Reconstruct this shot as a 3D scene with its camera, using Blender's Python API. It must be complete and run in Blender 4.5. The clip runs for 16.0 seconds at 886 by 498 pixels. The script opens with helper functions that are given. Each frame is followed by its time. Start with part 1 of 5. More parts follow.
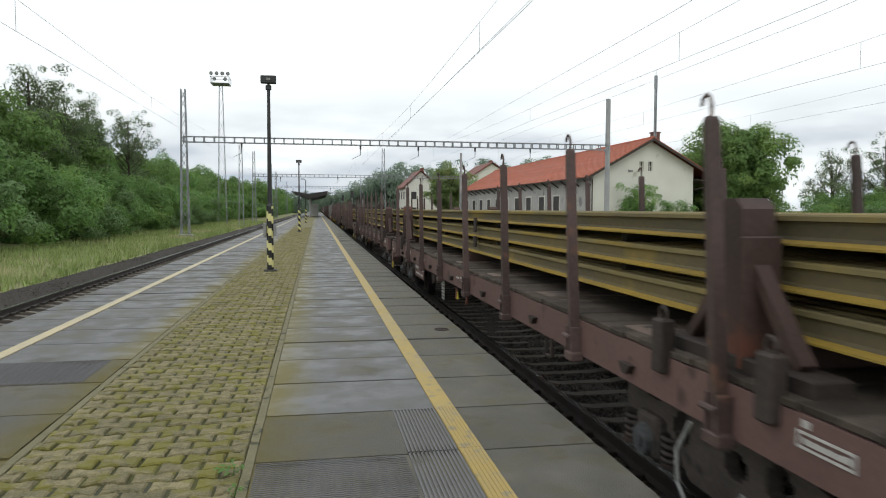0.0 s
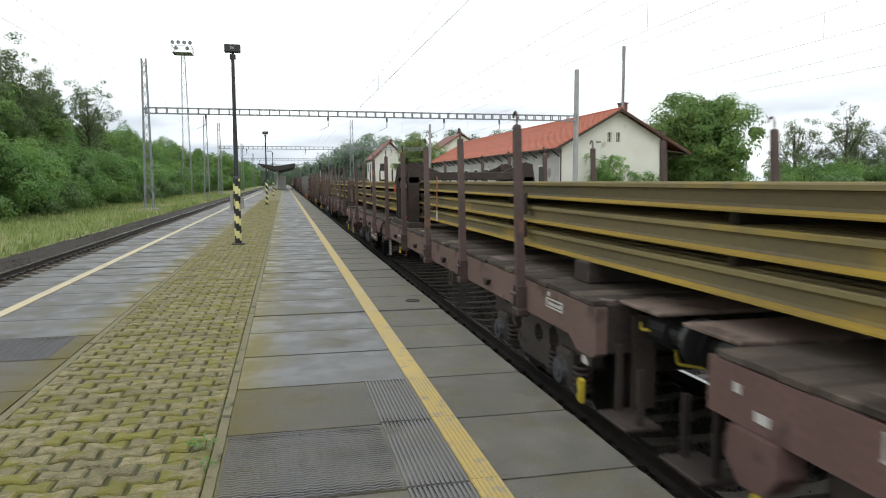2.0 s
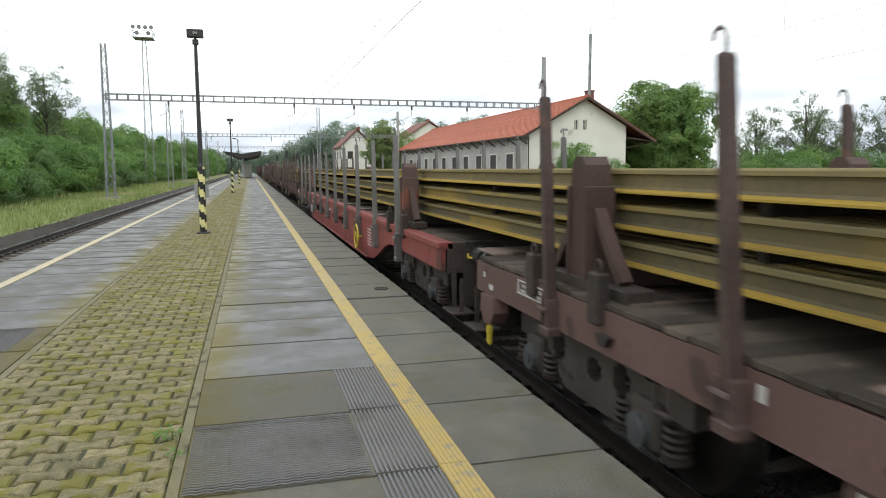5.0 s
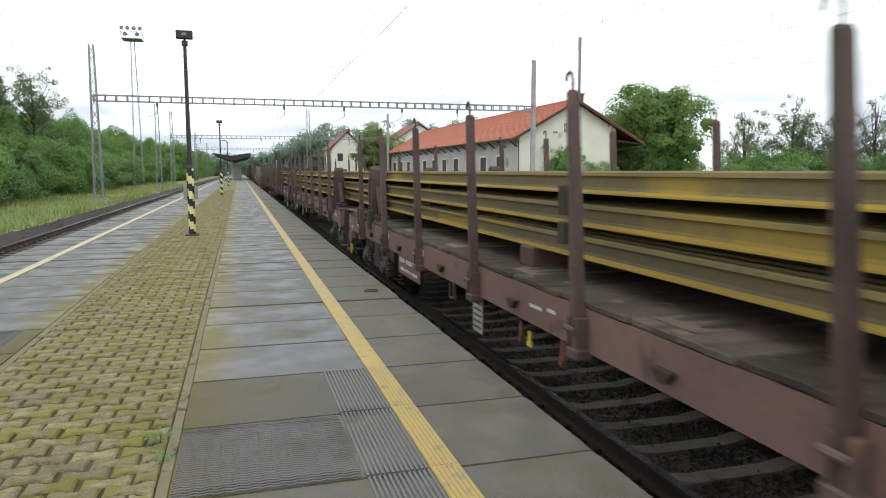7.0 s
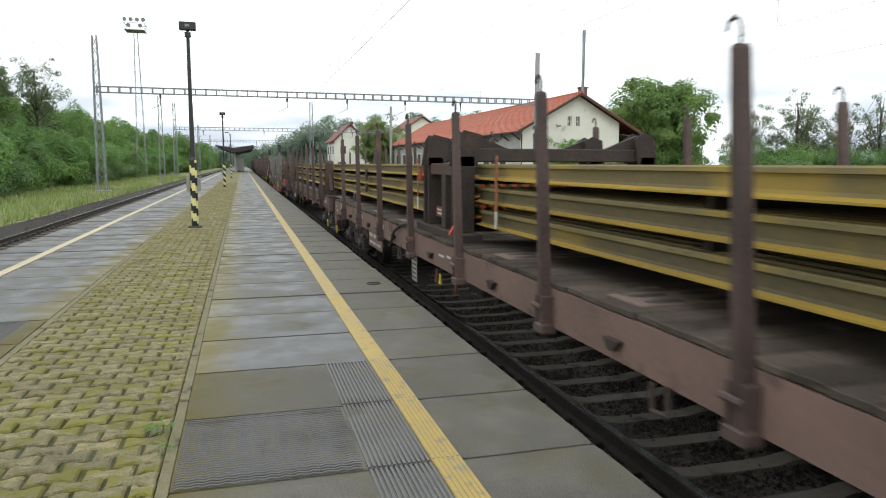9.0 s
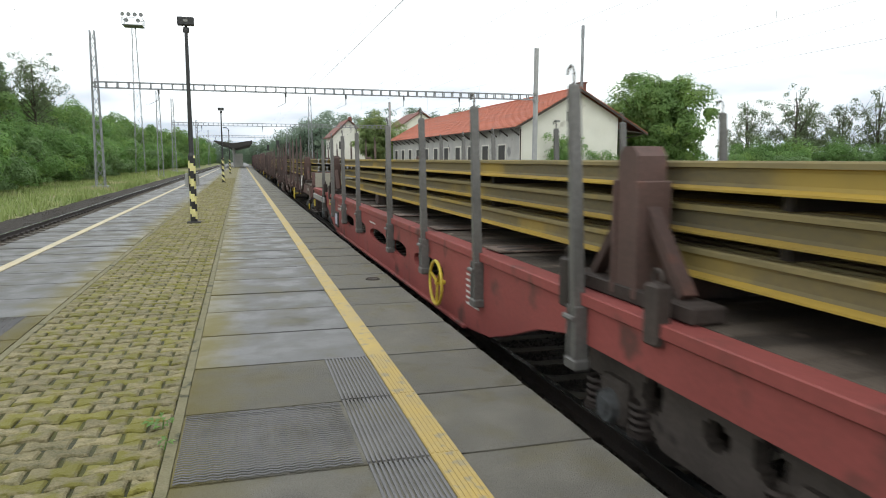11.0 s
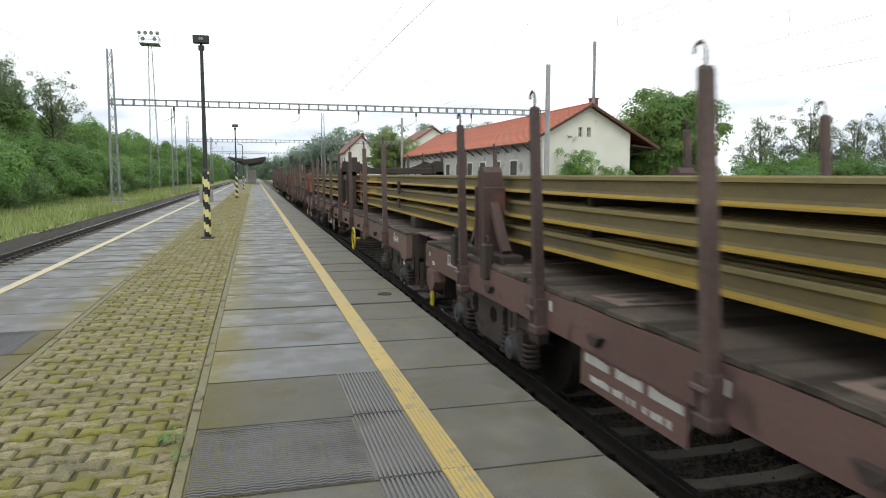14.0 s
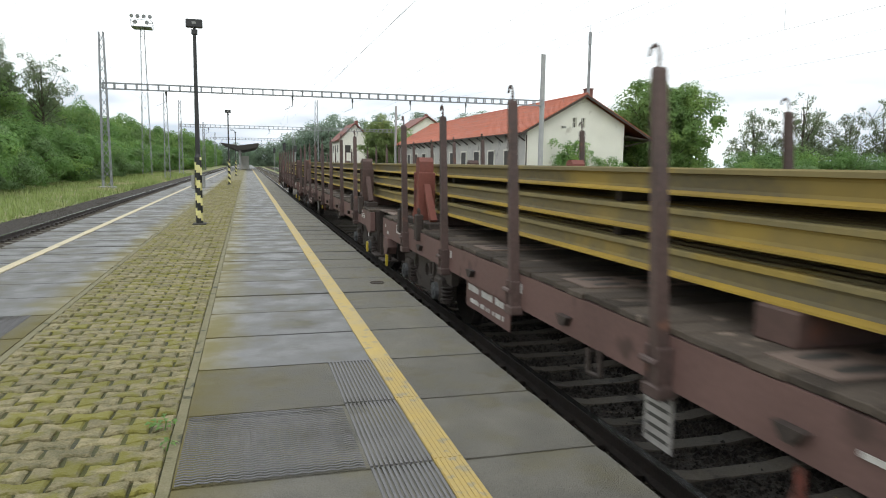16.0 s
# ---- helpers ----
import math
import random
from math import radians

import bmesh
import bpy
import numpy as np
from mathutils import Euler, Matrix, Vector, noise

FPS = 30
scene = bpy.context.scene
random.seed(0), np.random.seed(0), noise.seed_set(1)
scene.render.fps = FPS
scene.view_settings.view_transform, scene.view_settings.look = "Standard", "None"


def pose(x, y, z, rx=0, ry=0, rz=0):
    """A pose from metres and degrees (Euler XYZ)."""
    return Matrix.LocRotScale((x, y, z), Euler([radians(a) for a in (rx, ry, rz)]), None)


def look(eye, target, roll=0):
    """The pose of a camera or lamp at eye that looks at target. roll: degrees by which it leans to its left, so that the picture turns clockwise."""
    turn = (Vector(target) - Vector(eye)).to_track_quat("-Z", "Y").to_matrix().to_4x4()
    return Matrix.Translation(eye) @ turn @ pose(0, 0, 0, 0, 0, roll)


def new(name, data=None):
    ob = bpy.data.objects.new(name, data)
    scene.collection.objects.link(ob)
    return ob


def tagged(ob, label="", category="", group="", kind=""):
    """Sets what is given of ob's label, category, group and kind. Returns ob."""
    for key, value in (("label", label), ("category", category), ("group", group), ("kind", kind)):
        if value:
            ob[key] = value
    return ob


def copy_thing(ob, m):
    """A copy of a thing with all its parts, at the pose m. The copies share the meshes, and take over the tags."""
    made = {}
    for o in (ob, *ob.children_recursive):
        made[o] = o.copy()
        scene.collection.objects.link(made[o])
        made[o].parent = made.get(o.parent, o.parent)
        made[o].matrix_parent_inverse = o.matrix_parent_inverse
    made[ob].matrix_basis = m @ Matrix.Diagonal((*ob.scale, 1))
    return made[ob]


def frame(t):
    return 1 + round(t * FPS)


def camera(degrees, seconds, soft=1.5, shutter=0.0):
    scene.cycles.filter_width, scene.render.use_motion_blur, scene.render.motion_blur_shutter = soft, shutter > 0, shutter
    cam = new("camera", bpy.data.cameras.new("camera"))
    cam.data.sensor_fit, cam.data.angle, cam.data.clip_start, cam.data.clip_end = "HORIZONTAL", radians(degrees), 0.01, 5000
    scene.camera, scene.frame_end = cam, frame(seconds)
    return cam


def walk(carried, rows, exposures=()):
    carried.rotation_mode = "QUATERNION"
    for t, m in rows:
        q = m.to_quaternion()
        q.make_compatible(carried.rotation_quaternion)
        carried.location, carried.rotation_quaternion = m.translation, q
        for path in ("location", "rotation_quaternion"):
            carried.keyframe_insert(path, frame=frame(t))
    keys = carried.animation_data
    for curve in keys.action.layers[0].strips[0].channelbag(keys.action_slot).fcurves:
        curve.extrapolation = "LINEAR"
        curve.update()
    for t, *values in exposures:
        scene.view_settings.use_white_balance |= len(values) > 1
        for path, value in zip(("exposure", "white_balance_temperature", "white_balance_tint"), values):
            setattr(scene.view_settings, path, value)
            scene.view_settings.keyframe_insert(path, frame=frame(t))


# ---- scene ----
cam = camera(64.85, 16.0, soft=1.05, shutter=0.1)
PATH = [
    (0.0, pose(0.005, -0.017, 1.594, 86.720, -0.182, -10.268)),
    (0.5, pose(-0.003, -0.019, 1.592, 86.129, -0.255, -11.013)),
    (1.0, pose(-0.002, -0.013, 1.588, 85.596, -0.287, -11.702)),
    (1.5, pose(-0.000, -0.004, 1.583, 85.008, -0.052, -12.290)),
    (2.0, pose(-0.002, -0.003, 1.584, 84.420, 0.119, -12.785)),
    (2.5, pose(-0.004, -0.007, 1.582, 83.897, 0.242, -13.310)),
    (3.0, pose(-0.004, -0.001, 1.581, 83.516, 0.369, -13.896)),
    (3.5, pose(-0.007, -0.005, 1.582, 83.347, 0.310, -14.386)),
    (4.0, pose(-0.003, -0.002, 1.580, 83.263, 0.290, -14.804)),
    (6.5, pose(0.003, -0.013, 1.578, 83.689, 0.132, -15.983)),
    (7.0, pose(-0.001, -0.005, 1.575, 83.608, 0.092, -16.190)),
    (7.5, pose(-0.008, -0.006, 1.576, 83.432, -0.090, -16.318)),
    (8.0, pose(-0.008, 0.001, 1.572, 83.386, -0.151, -16.213)),
    (8.5, pose(0.000, 0.011, 1.574, 83.248, -0.158, -16.082)),
    (9.0, pose(0.000, 0.000, 1.573, 83.050, -0.174, -15.951)),
    (11.5, pose(-0.004, -0.011, 1.576, 82.670, -0.171, -16.073)),
    (12.0, pose(-0.004, -0.012, 1.573, 83.041, -0.211, -16.081)),
    (12.5, pose(-0.007, -0.014, 1.575, 83.345, -0.056, -15.895)),
    (13.0, pose(-0.012, -0.015, 1.573, 83.601, -0.034, -15.591)),
    (13.5, pose(-0.002, -0.027, 1.574, 83.726, -0.086, -15.318)),
    (14.0, pose(-0.004, -0.016, 1.572, 83.946, -0.070, -15.063)),
    (14.5, pose(-0.010, -0.007, 1.574, 83.783, -0.071, -14.852)),
    (15.0, pose(-0.007, -0.005, 1.572, 83.494, -0.430, -14.823)),
    (15.5, pose(-0.002, -0.005, 1.573, 83.257, -0.624, -15.017)),
    (16.0, pose(-0.005, 0.004, 1.571, 83.053, -0.819, -15.591)),
]
walk(cam, PATH, [(0, -0.68), (1.0, -0.54), (2.0, -0.4), (3.0, -0.31), (3.5, -0.27), (16.0, -0.27)])

# ---- world and light: bright overcast ----
world = bpy.data.worlds.new("sky")
scene.world = world
world.use_nodes = True
wt = world.node_tree
wt.nodes.clear()
w_out = wt.nodes.new("ShaderNodeOutputWorld")
w_sky = wt.nodes.new("ShaderNodeTexSky")
w_sky.sky_type, w_sky.sun_disc = "NISHITA", False
w_sky.dust_density, w_sky.ozone_density = 0.0, 4.0
w_sky.sun_elevation, w_sky.sun_rotation = radians(52), radians(200)
w_blue = wt.nodes.new("ShaderNodeBackground")
w_blue.inputs[1].default_value = 0.15
w_cloud = wt.nodes.new("ShaderNodeBackground")
w_cloud.inputs[0].default_value = (0.93, 0.985, 1.0, 1)
w_cloud.inputs[1].default_value = 1.78
w_tc = wt.nodes.new("ShaderNodeTexCoord")
w_map = wt.nodes.new("ShaderNodeMapping")
w_map.inputs["Scale"].default_value = (1.6, 1.6, 7.0)
w_noise = wt.nodes.new("ShaderNodeTexNoise")
w_noise.inputs["Scale"].default_value, w_noise.inputs["Detail"].default_value = 2.2, 5.0
w_ramp = wt.nodes.new("ShaderNodeValToRGB")
w_ramp.color_ramp.elements[0].position, w_ramp.color_ramp.elements[1].position = 0.43, 0.62
w_ramp.color_ramp.elements[0].color = (0.52, 0.52, 0.52, 1)
w_ramp.color_ramp.elements[1].color = (0, 0, 0, 1)
w_mix = wt.nodes.new("ShaderNodeMixShader")
wl = wt.links.new
w_up = wt.nodes.new("ShaderNodeVectorMath")
w_up.inputs[1].default_value = (0, 0, 0.5)
wl(w_tc.outputs["Generated"], w_up.inputs[0])
wl(w_up.outputs[0], w_sky.inputs[0])
wl(w_sky.outputs[0], w_blue.inputs[0])
wl(w_tc.outputs["Generated"], w_map.inputs[0])
wl(w_map.outputs[0], w_noise.inputs["Vector"])
wl(w_noise.outputs[0], w_ramp.inputs[0])
# broken cloud towards the horizon lets pale blue through
w_sep, w_low, w_mul = wt.nodes.new("ShaderNodeSeparateXYZ"), wt.nodes.new("ShaderNodeMapRange"), wt.nodes.new("ShaderNodeMath")
w_low.inputs[1].default_value, w_low.inputs[2].default_value = 0.06, 0.17
w_low.inputs[3].default_value, w_low.inputs[4].default_value = 1.0, 0.06
w_mul.operation = "MULTIPLY"
wl(w_tc.outputs["Generated"], w_sep.inputs[0])
wl(w_sep.outputs[2], w_low.inputs[0])
wl(w_low.outputs[0], w_mul.inputs[0])
wl(w_ramp.outputs[0], w_mul.inputs[1])
wl(w_mul.outputs[0], w_mix.inputs[0])
wl(w_cloud.outputs[0], w_mix.inputs[1])
wl(w_blue.outputs[0], w_mix.inputs[2])
wl(w_mix.outputs[0], w_out.inputs[0])
sun = new("sun", bpy.data.lights.new("sun", "SUN"))
sun.data.energy, sun.data.angle, sun.data.color = 0.5, radians(30), (1.0, 0.96, 0.9)
sun.matrix_world = look((0, 0, 60), (6, 55, 0))


# ---- materials ----
def mat(name, col, col2=None, rough=0.7, metal=0.0, scale=3.0, fine=40.0, bump=0.3, spots=None, spot_at=0.6, spot_scale=1.2, per_object=0.0, rough2=None, bump_dist=0.01, spec=0.5, island=False, moss=()):
    """Two scales of noise between two colours, stains of a third colour, fine relief."""
    m = bpy.data.materials.new(name)
    m.use_nodes = True
    nt = m.node_tree
    N, link = nt.nodes, nt.links.new
    b = N["Principled BSDF"]
    b.inputs["Metallic"].default_value = metal
    b.inputs["Specular IOR Level"].default_value = spec
    tc = N.new("ShaderNodeTexCoord")
    n1, n2 = N.new("ShaderNodeTexNoise"), N.new("ShaderNodeTexNoise")
    n1.inputs["Scale"].default_value, n1.inputs["Detail"].default_value = scale, 6
    n2.inputs["Scale"].default_value, n2.inputs["Detail"].default_value = fine, 4
    src = tc.outputs["Object"]
    if per_object:
        oi, add = N.new("ShaderNodeObjectInfo"), N.new("ShaderNodeVectorMath")
        mul = N.new("ShaderNodeMath")
        mul.operation, mul.inputs[1].default_value = "MULTIPLY", 57.0
        link(oi.outputs["Random"], mul.inputs[0])
        link(src, add.inputs[0])
        link(mul.outputs[0], add.inputs[1])
        src = add.outputs[0]
    link(src, n1.inputs["Vector"])
    link(src, n2.inputs["Vector"])
    avg = N.new("ShaderNodeMix")
    avg.inputs[0].default_value = 0.4
    link(n1.outputs[0], avg.inputs[2])
    link(n2.outputs[0], avg.inputs[3])
    ramp = N.new("ShaderNodeMapRange")
    ramp.inputs[1].default_value, ramp.inputs[2].default_value = 0.35, 0.65
    link(avg.outputs[0], ramp.inputs[0])
    col2 = col2 or tuple(c * 0.6 for c in col)
    mix = N.new("ShaderNodeMix")
    mix.data_type = "RGBA"
    mix.inputs[6].default_value, mix.inputs[7].default_value = (*col2, 1), (*col, 1)
    link(ramp.outputs[0], mix.inputs[0])
    out = mix.outputs[2]
    if spots:
        n3 = N.new("ShaderNodeTexNoise")
        n3.inputs["Scale"].default_value, n3.inputs["Detail"].default_value = spot_scale, 8
        link(src, n3.inputs["Vector"])
        r3 = N.new("ShaderNodeMapRange")
        r3.inputs[1].default_value, r3.inputs[2].default_value = spot_at, spot_at + 0.08
        link(n3.outputs[0], r3.inputs[0])
        mx = N.new("ShaderNodeMix")
        mx.data_type = "RGBA"
        mx.inputs[7].default_value = (*spots, 1)
        link(out, mx.inputs[6])
        link(r3.outputs[0], mx.inputs[0])
        out = mx.outputs[2]
    for at, width, step in moss:
        # moss and dirt creeping out from the paved strip between the slabs
        sp_, gp, gn = N.new("ShaderNodeSeparateXYZ"), N.new("ShaderNodeMapRange"), N.new("ShaderNodeTexNoise")
        gn.inputs["Scale"].default_value, gn.inputs["Detail"].default_value = 2.6, 7
        link(tc.outputs["Object"], sp_.inputs[0])
        link(src, gn.inputs["Vector"])
        gp.inputs[1].default_value, gp.inputs[2].default_value = at, at + width * step
        gp.inputs[3].default_value, gp.inputs[4].default_value = 0.62, 0.0
        ad_, ab_ = N.new("ShaderNodeMath"), N.new("ShaderNodeMath")
        ad_.inputs[1].default_value, ab_.operation = 1.15, "ABSOLUTE"
        link(sp_.outputs[0], ad_.inputs[0])
        link(ad_.outputs[0], ab_.inputs[0])
        link(ab_.outputs[0], gp.inputs[0])
        sm2, gr2 = N.new("ShaderNodeMath"), N.new("ShaderNodeMapRange")
        link(gp.outputs[0], sm2.inputs[0])
        link(gn.outputs[0], sm2.inputs[1])
        gr2.inputs[1].default_value, gr2.inputs[2].default_value, gr2.inputs[4].default_value = 0.50, 1.05, 0.85
        link(sm2.outputs[0], gr2.inputs[0])
        mg = N.new("ShaderNodeMix")
        mg.data_type = "RGBA"
        mg.inputs[7].default_value = (0.15, 0.125, 0.035, 1)
        link(out, mg.inputs[6])
        link(gr2.outputs[0], mg.inputs[0])
        out = mg.outputs[2]
    if per_object:
        hs, mr = N.new("ShaderNodeHueSaturation"), N.new("ShaderNodeMapRange")
        mr.inputs[3].default_value, mr.inputs[4].default_value = 1 - per_object, 1 + per_object
        ran = oi.outputs["Random"]
        if island:
            ge, sm, fr = N.new("ShaderNodeNewGeometry"), N.new("ShaderNodeMath"), N.new("ShaderNodeMath")
            fr.operation = "FRACT"
            link(ran, sm.inputs[0])
            link(ge.outputs["Random Per Island"], sm.inputs[1])
            link(sm.outputs[0], fr.inputs[0])
            ran = fr.outputs[0]
        link(ran, mr.inputs[0])
        link(mr.outputs[0], hs.inputs["Value"])
        link(out, hs.inputs["Color"])
        out = hs.outputs[0]
    link(out, b.inputs["Base Color"])
    rr = N.new("ShaderNodeMapRange")
    rr.inputs[1].default_value, rr.inputs[2].default_value = 0.38, 0.62
    rr.inputs[3].default_value, rr.inputs[4].default_value = (rough2 if rough2 is not None else rough * 0.8), rough
    link(n1.outputs[0], rr.inputs[0])
    link(rr.outputs[0], b.inputs["Roughness"])
    if bump:
        bp = N.new("ShaderNodeBump")
        bp.inputs["Strength"].default_value, bp.inputs["Distance"].default_value = bump, bump_dist
        link(n2.outputs[0], bp.inputs["Height"])
        link(bp.outputs[0], b.inputs["Normal"])
    return m


M_SLAB = mat("wet_concrete", (0.142, 0.139, 0.138), (0.100, 0.098, 0.098), 0.66, 0, 2.6, 90, 0.3, (0.086, 0.083, 0.079), 0.60, 1.6, 0.10, 0.36, 0.005, 0.20, moss=((.74, .46, 1),))
M_SLAB_DRY = mat("grit_concrete", (0.200, 0.188, 0.160), (0.105, 0.099, 0.085), 0.85, 0, 3.0, 120, 1.0, (0.145, 0.132, 0.098), 0.58, 2.4, 0.09, 0.6, 0.014, 0.25, moss=((.74, .42, 1),))
M_TACTILE = mat("tactile_concrete", (0.175, 0.170, 0.174), (0.115, 0.112, 0.116), 0.7, 0, 2.4, 110, 0.6, (0.105, 0.10, 0.095), 0.58, 1.7, 0.08, 0.5, 0.006, 0.3)
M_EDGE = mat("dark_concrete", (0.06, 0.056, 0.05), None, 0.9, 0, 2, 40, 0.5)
M_YELLOW = mat("worn_yellow_paint", (0.47, 0.335, 0.095), (0.36, 0.27, 0.105), 0.65, 0, 2.5, 60, 0.4, (0.29, 0.245, 0.15), 0.57, 11.0)
M_PALE_LINE = mat("pale_line_paint", (0.55, 0.46, 0.28), (0.42, 0.36, 0.24), 0.6, 0, 2.5, 50, 0.2, (0.28, 0.25, 0.2), 0.62, 3.0)
M_PAVER = mat("mossy_paver", (0.290, 0.245, 0.138), (0.100, 0.090, 0.034), 0.92, 0, 15.0, 70, 1.0, (0.168, 0.152, 0.030), 0.49, 4.5, 0.18, None, 0.014, island=True)
M_MOSS = mat("moss_joint", (0.085, 0.085, 0.018), (0.022, 0.022, 0.01), 0.95, 0, 4, 60, 0.6)
M_EDGING = mat("mossy_edging", (0.215, 0.190, 0.115), (0.12, 0.108, 0.045), 0.92, 0, 5, 70, 0.8, (0.045, 0.045, 0.02), 0.60, 6.0)
M_BALLAST = mat("ballast_stone", (0.066, 0.055, 0.046), (0.016, 0.013, 0.012), 0.9, 0, 14, 40, 1.0, (0.10, 0.08, 0.065), 0.66, 12, 0.45, None, 0.06, 0.3, island=True)
M_BALLAST_LIGHT = mat("grey_ballast", (0.24, 0.23, 0.21), (0.12, 0.115, 0.11), 0.9, 0, 3, 25, 1.0, None, 0.6, 1.2, 0, None, 0.05)
M_SLEEPER = mat("concrete_sleeper", (0.150, 0.128, 0.100), (0.085, 0.072, 0.058), 0.9, 0, 5, 50, 0.5, (0.045, 0.038, 0.032), 0.58, 3, 0.2)
M_RAILSIDE = mat("rusty_rail", (0.048, 0.036, 0.030), (0.026, 0.020, 0.018), 0.75, 0.1, 4, 50, 0.3)
M_RAILTOP = mat("polished_rail", (0.35, 0.35, 0.35), (0.25, 0.25, 0.25), 0.25, 0.9, 4, 50, 0.05)
M_GRASS = mat("meadow_grass", (0.235, 0.255, 0.095), (0.155, 0.185, 0.058), 0.95, 0, 0.25, 6, 1.0, (0.30, 0.27, 0.14), 0.50, 0.12, 0, None, 0.1)
M_BLADE = mat("grass_blade", (0.31, 0.365, 0.13), (0.20, 0.275, 0.075), 0.8, 0, 0.3, 3, 0, (0.42, 0.39, 0.21), 0.57, 0.15)
M_ASPHALT = mat("grey_asphalt", (0.10, 0.10, 0.105), None, 0.85, 0, 0.6, 60, 0.3)
M_BROWN = mat("oxide_brown_paint", (0.168, 0.099, 0.088), (0.118, 0.070, 0.063), 0.68, 0, 1.3, 30, 0.3, (0.078, 0.049, 0.043), 0.60, 2.6, 0.14, None, 0.004, 0.28)
M_FADED = mat("faded_brown_paint", (0.195, 0.126, 0.107), (0.132, 0.087, 0.075), 0.72, 0, 1.3, 30, 0.3, (0.09, 0.06, 0.052), 0.58, 2.8, 0.1, None, 0.004, 0.25)
M_STAKE = mat("stake_brown_steel", (0.108, 0.070, 0.063), (0.058, 0.040, 0.036), 0.65, 0, 2.2, 30, 0.3, (0.165, 0.085, 0.06), 0.62, 3.5, 0.22, None, 0.004, 0.3)
M_GREYSTAKE = mat("galvanised_stake", (0.17, 0.165, 0.155), (0.10, 0.095, 0.09), 0.55, 0.3, 2, 30, 0.2, None, 0.6, 1, 0.08)
M_FRAME = mat("grimy_dark_steel", (0.066, 0.050, 0.044), (0.032, 0.026, 0.023), 0.8, 0.0, 3, 30, 0.5, (0.08, 0.05, 0.042), 0.64, 3, 0.12, None, 0.008, 0.25)
M_BOGIE = mat("dusty_bogie_steel", (0.098, 0.080, 0.070), (0.050, 0.041, 0.036), 0.85, 0.0, 3, 30, 0.5, (0.03, 0.025, 0.022), 0.58, 3, 0, None, 0.008, 0.25)
M_POST = mat("post_red_brown", (0.105, 0.062, 0.053), (0.062, 0.040, 0.035), 0.7, 0, 1.6, 30, 0.3, (0.175, 0.070, 0.048), 0.60, 1.6, 0.2, None, 0.006, 0.3)
M_REDPOST = mat("post_oxide_red", (0.205, 0.068, 0.050), (0.145, 0.050, 0.040), 0.65, 0, 1.6, 30, 0.3, (0.07, 0.042, 0.036), 0.58, 1.8, 0, None, 0.006, 0.3)
M_RED = mat("faded_red_paint", (0.285, 0.072, 0.064), (0.195, 0.052, 0.047), 0.66, 0, 1.1, 30, 0.25, (0.105, 0.045, 0.038), 0.57, 2.0, 0, None, 0.006, 0.25)
M_DECK = mat("weathered_deck_board", (0.105, 0.084, 0.067), (0.040, 0.032, 0.027), 0.9, 0, 2.4, 45, 0.8, (0.20, 0.155, 0.125), 0.63, 3.0, 0.42, None, 0.012, 0.2)
M_PLATE = mat("deck_plate", (0.23, 0.172, 0.142), (0.13, 0.095, 0.08), 0.7, 0.0, 3.0, 35, 0.3, (0.09, 0.065, 0.052), 0.57, 3.0, 0.2, None, 0.006, 0.3)
M_BUFFER = mat("greasy_steel", (0.07, 0.07, 0.07), (0.04, 0.04, 0.04), 0.45, 0.6, 4, 30, 0.2)
M_WHEEL = mat("wheel_steel", (0.06, 0.05, 0.045), (0.03, 0.027, 0.025), 0.6, 0.4, 4, 30, 0.2)
M_AXLE_CAP = mat("axle_cap", (0.13, 0.135, 0.14), (0.05, 0.048, 0.046), 0.6, 0.1, 8, 30, 0.3)
M_WHITE = mat("lettering_white", (0.60, 0.58, 0.56), (0.42, 0.40, 0.38), 0.7, 0, 9, 60, 0)
M_DATA = mat("grubby_white_plate", (0.36, 0.34, 0.32), (0.22, 0.20, 0.19), 0.7, 0, 9, 60, 0)
M_SIGNYEL = mat("signal_yellow", (0.60, 0.46, 0.04), (0.40, 0.30, 0.04), 0.5, 0, 5, 40, 0.1)
M_HEADBOARD = mat("pale_grey_board", (0.31, 0.295, 0.235), (0.225, 0.215, 0.175), 0.8, 0, 1.5, 30, 0.2, (0.18, 0.15, 0.10), 0.66, 2.5)
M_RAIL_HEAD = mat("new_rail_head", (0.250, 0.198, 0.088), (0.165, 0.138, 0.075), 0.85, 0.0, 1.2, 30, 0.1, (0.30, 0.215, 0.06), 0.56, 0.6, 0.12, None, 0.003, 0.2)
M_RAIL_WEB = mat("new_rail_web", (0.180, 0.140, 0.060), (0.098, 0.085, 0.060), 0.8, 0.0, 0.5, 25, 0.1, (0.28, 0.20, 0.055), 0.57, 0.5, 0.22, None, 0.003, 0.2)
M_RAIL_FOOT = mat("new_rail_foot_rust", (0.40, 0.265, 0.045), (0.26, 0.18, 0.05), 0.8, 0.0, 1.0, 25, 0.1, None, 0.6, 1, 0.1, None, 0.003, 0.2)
M_RAIL_END = mat("sawn_rail_end", (0.42, 0.42, 0.42), (0.3, 0.3, 0.3), 0.4, 0.6, 4, 30, 0)
M_REDPAINT = mat("red_mark_paint", (0.55, 0.05, 0.03), None, 0.5, 0, 5, 30, 0)
M_STRAP = mat("orange_strap", (0.34, 0.13, 0.05), (0.22, 0.09, 0.04), 0.8, 0, 6, 40, 0)
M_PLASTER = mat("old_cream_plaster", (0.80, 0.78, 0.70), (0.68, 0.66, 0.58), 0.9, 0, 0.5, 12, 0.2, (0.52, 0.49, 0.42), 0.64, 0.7)
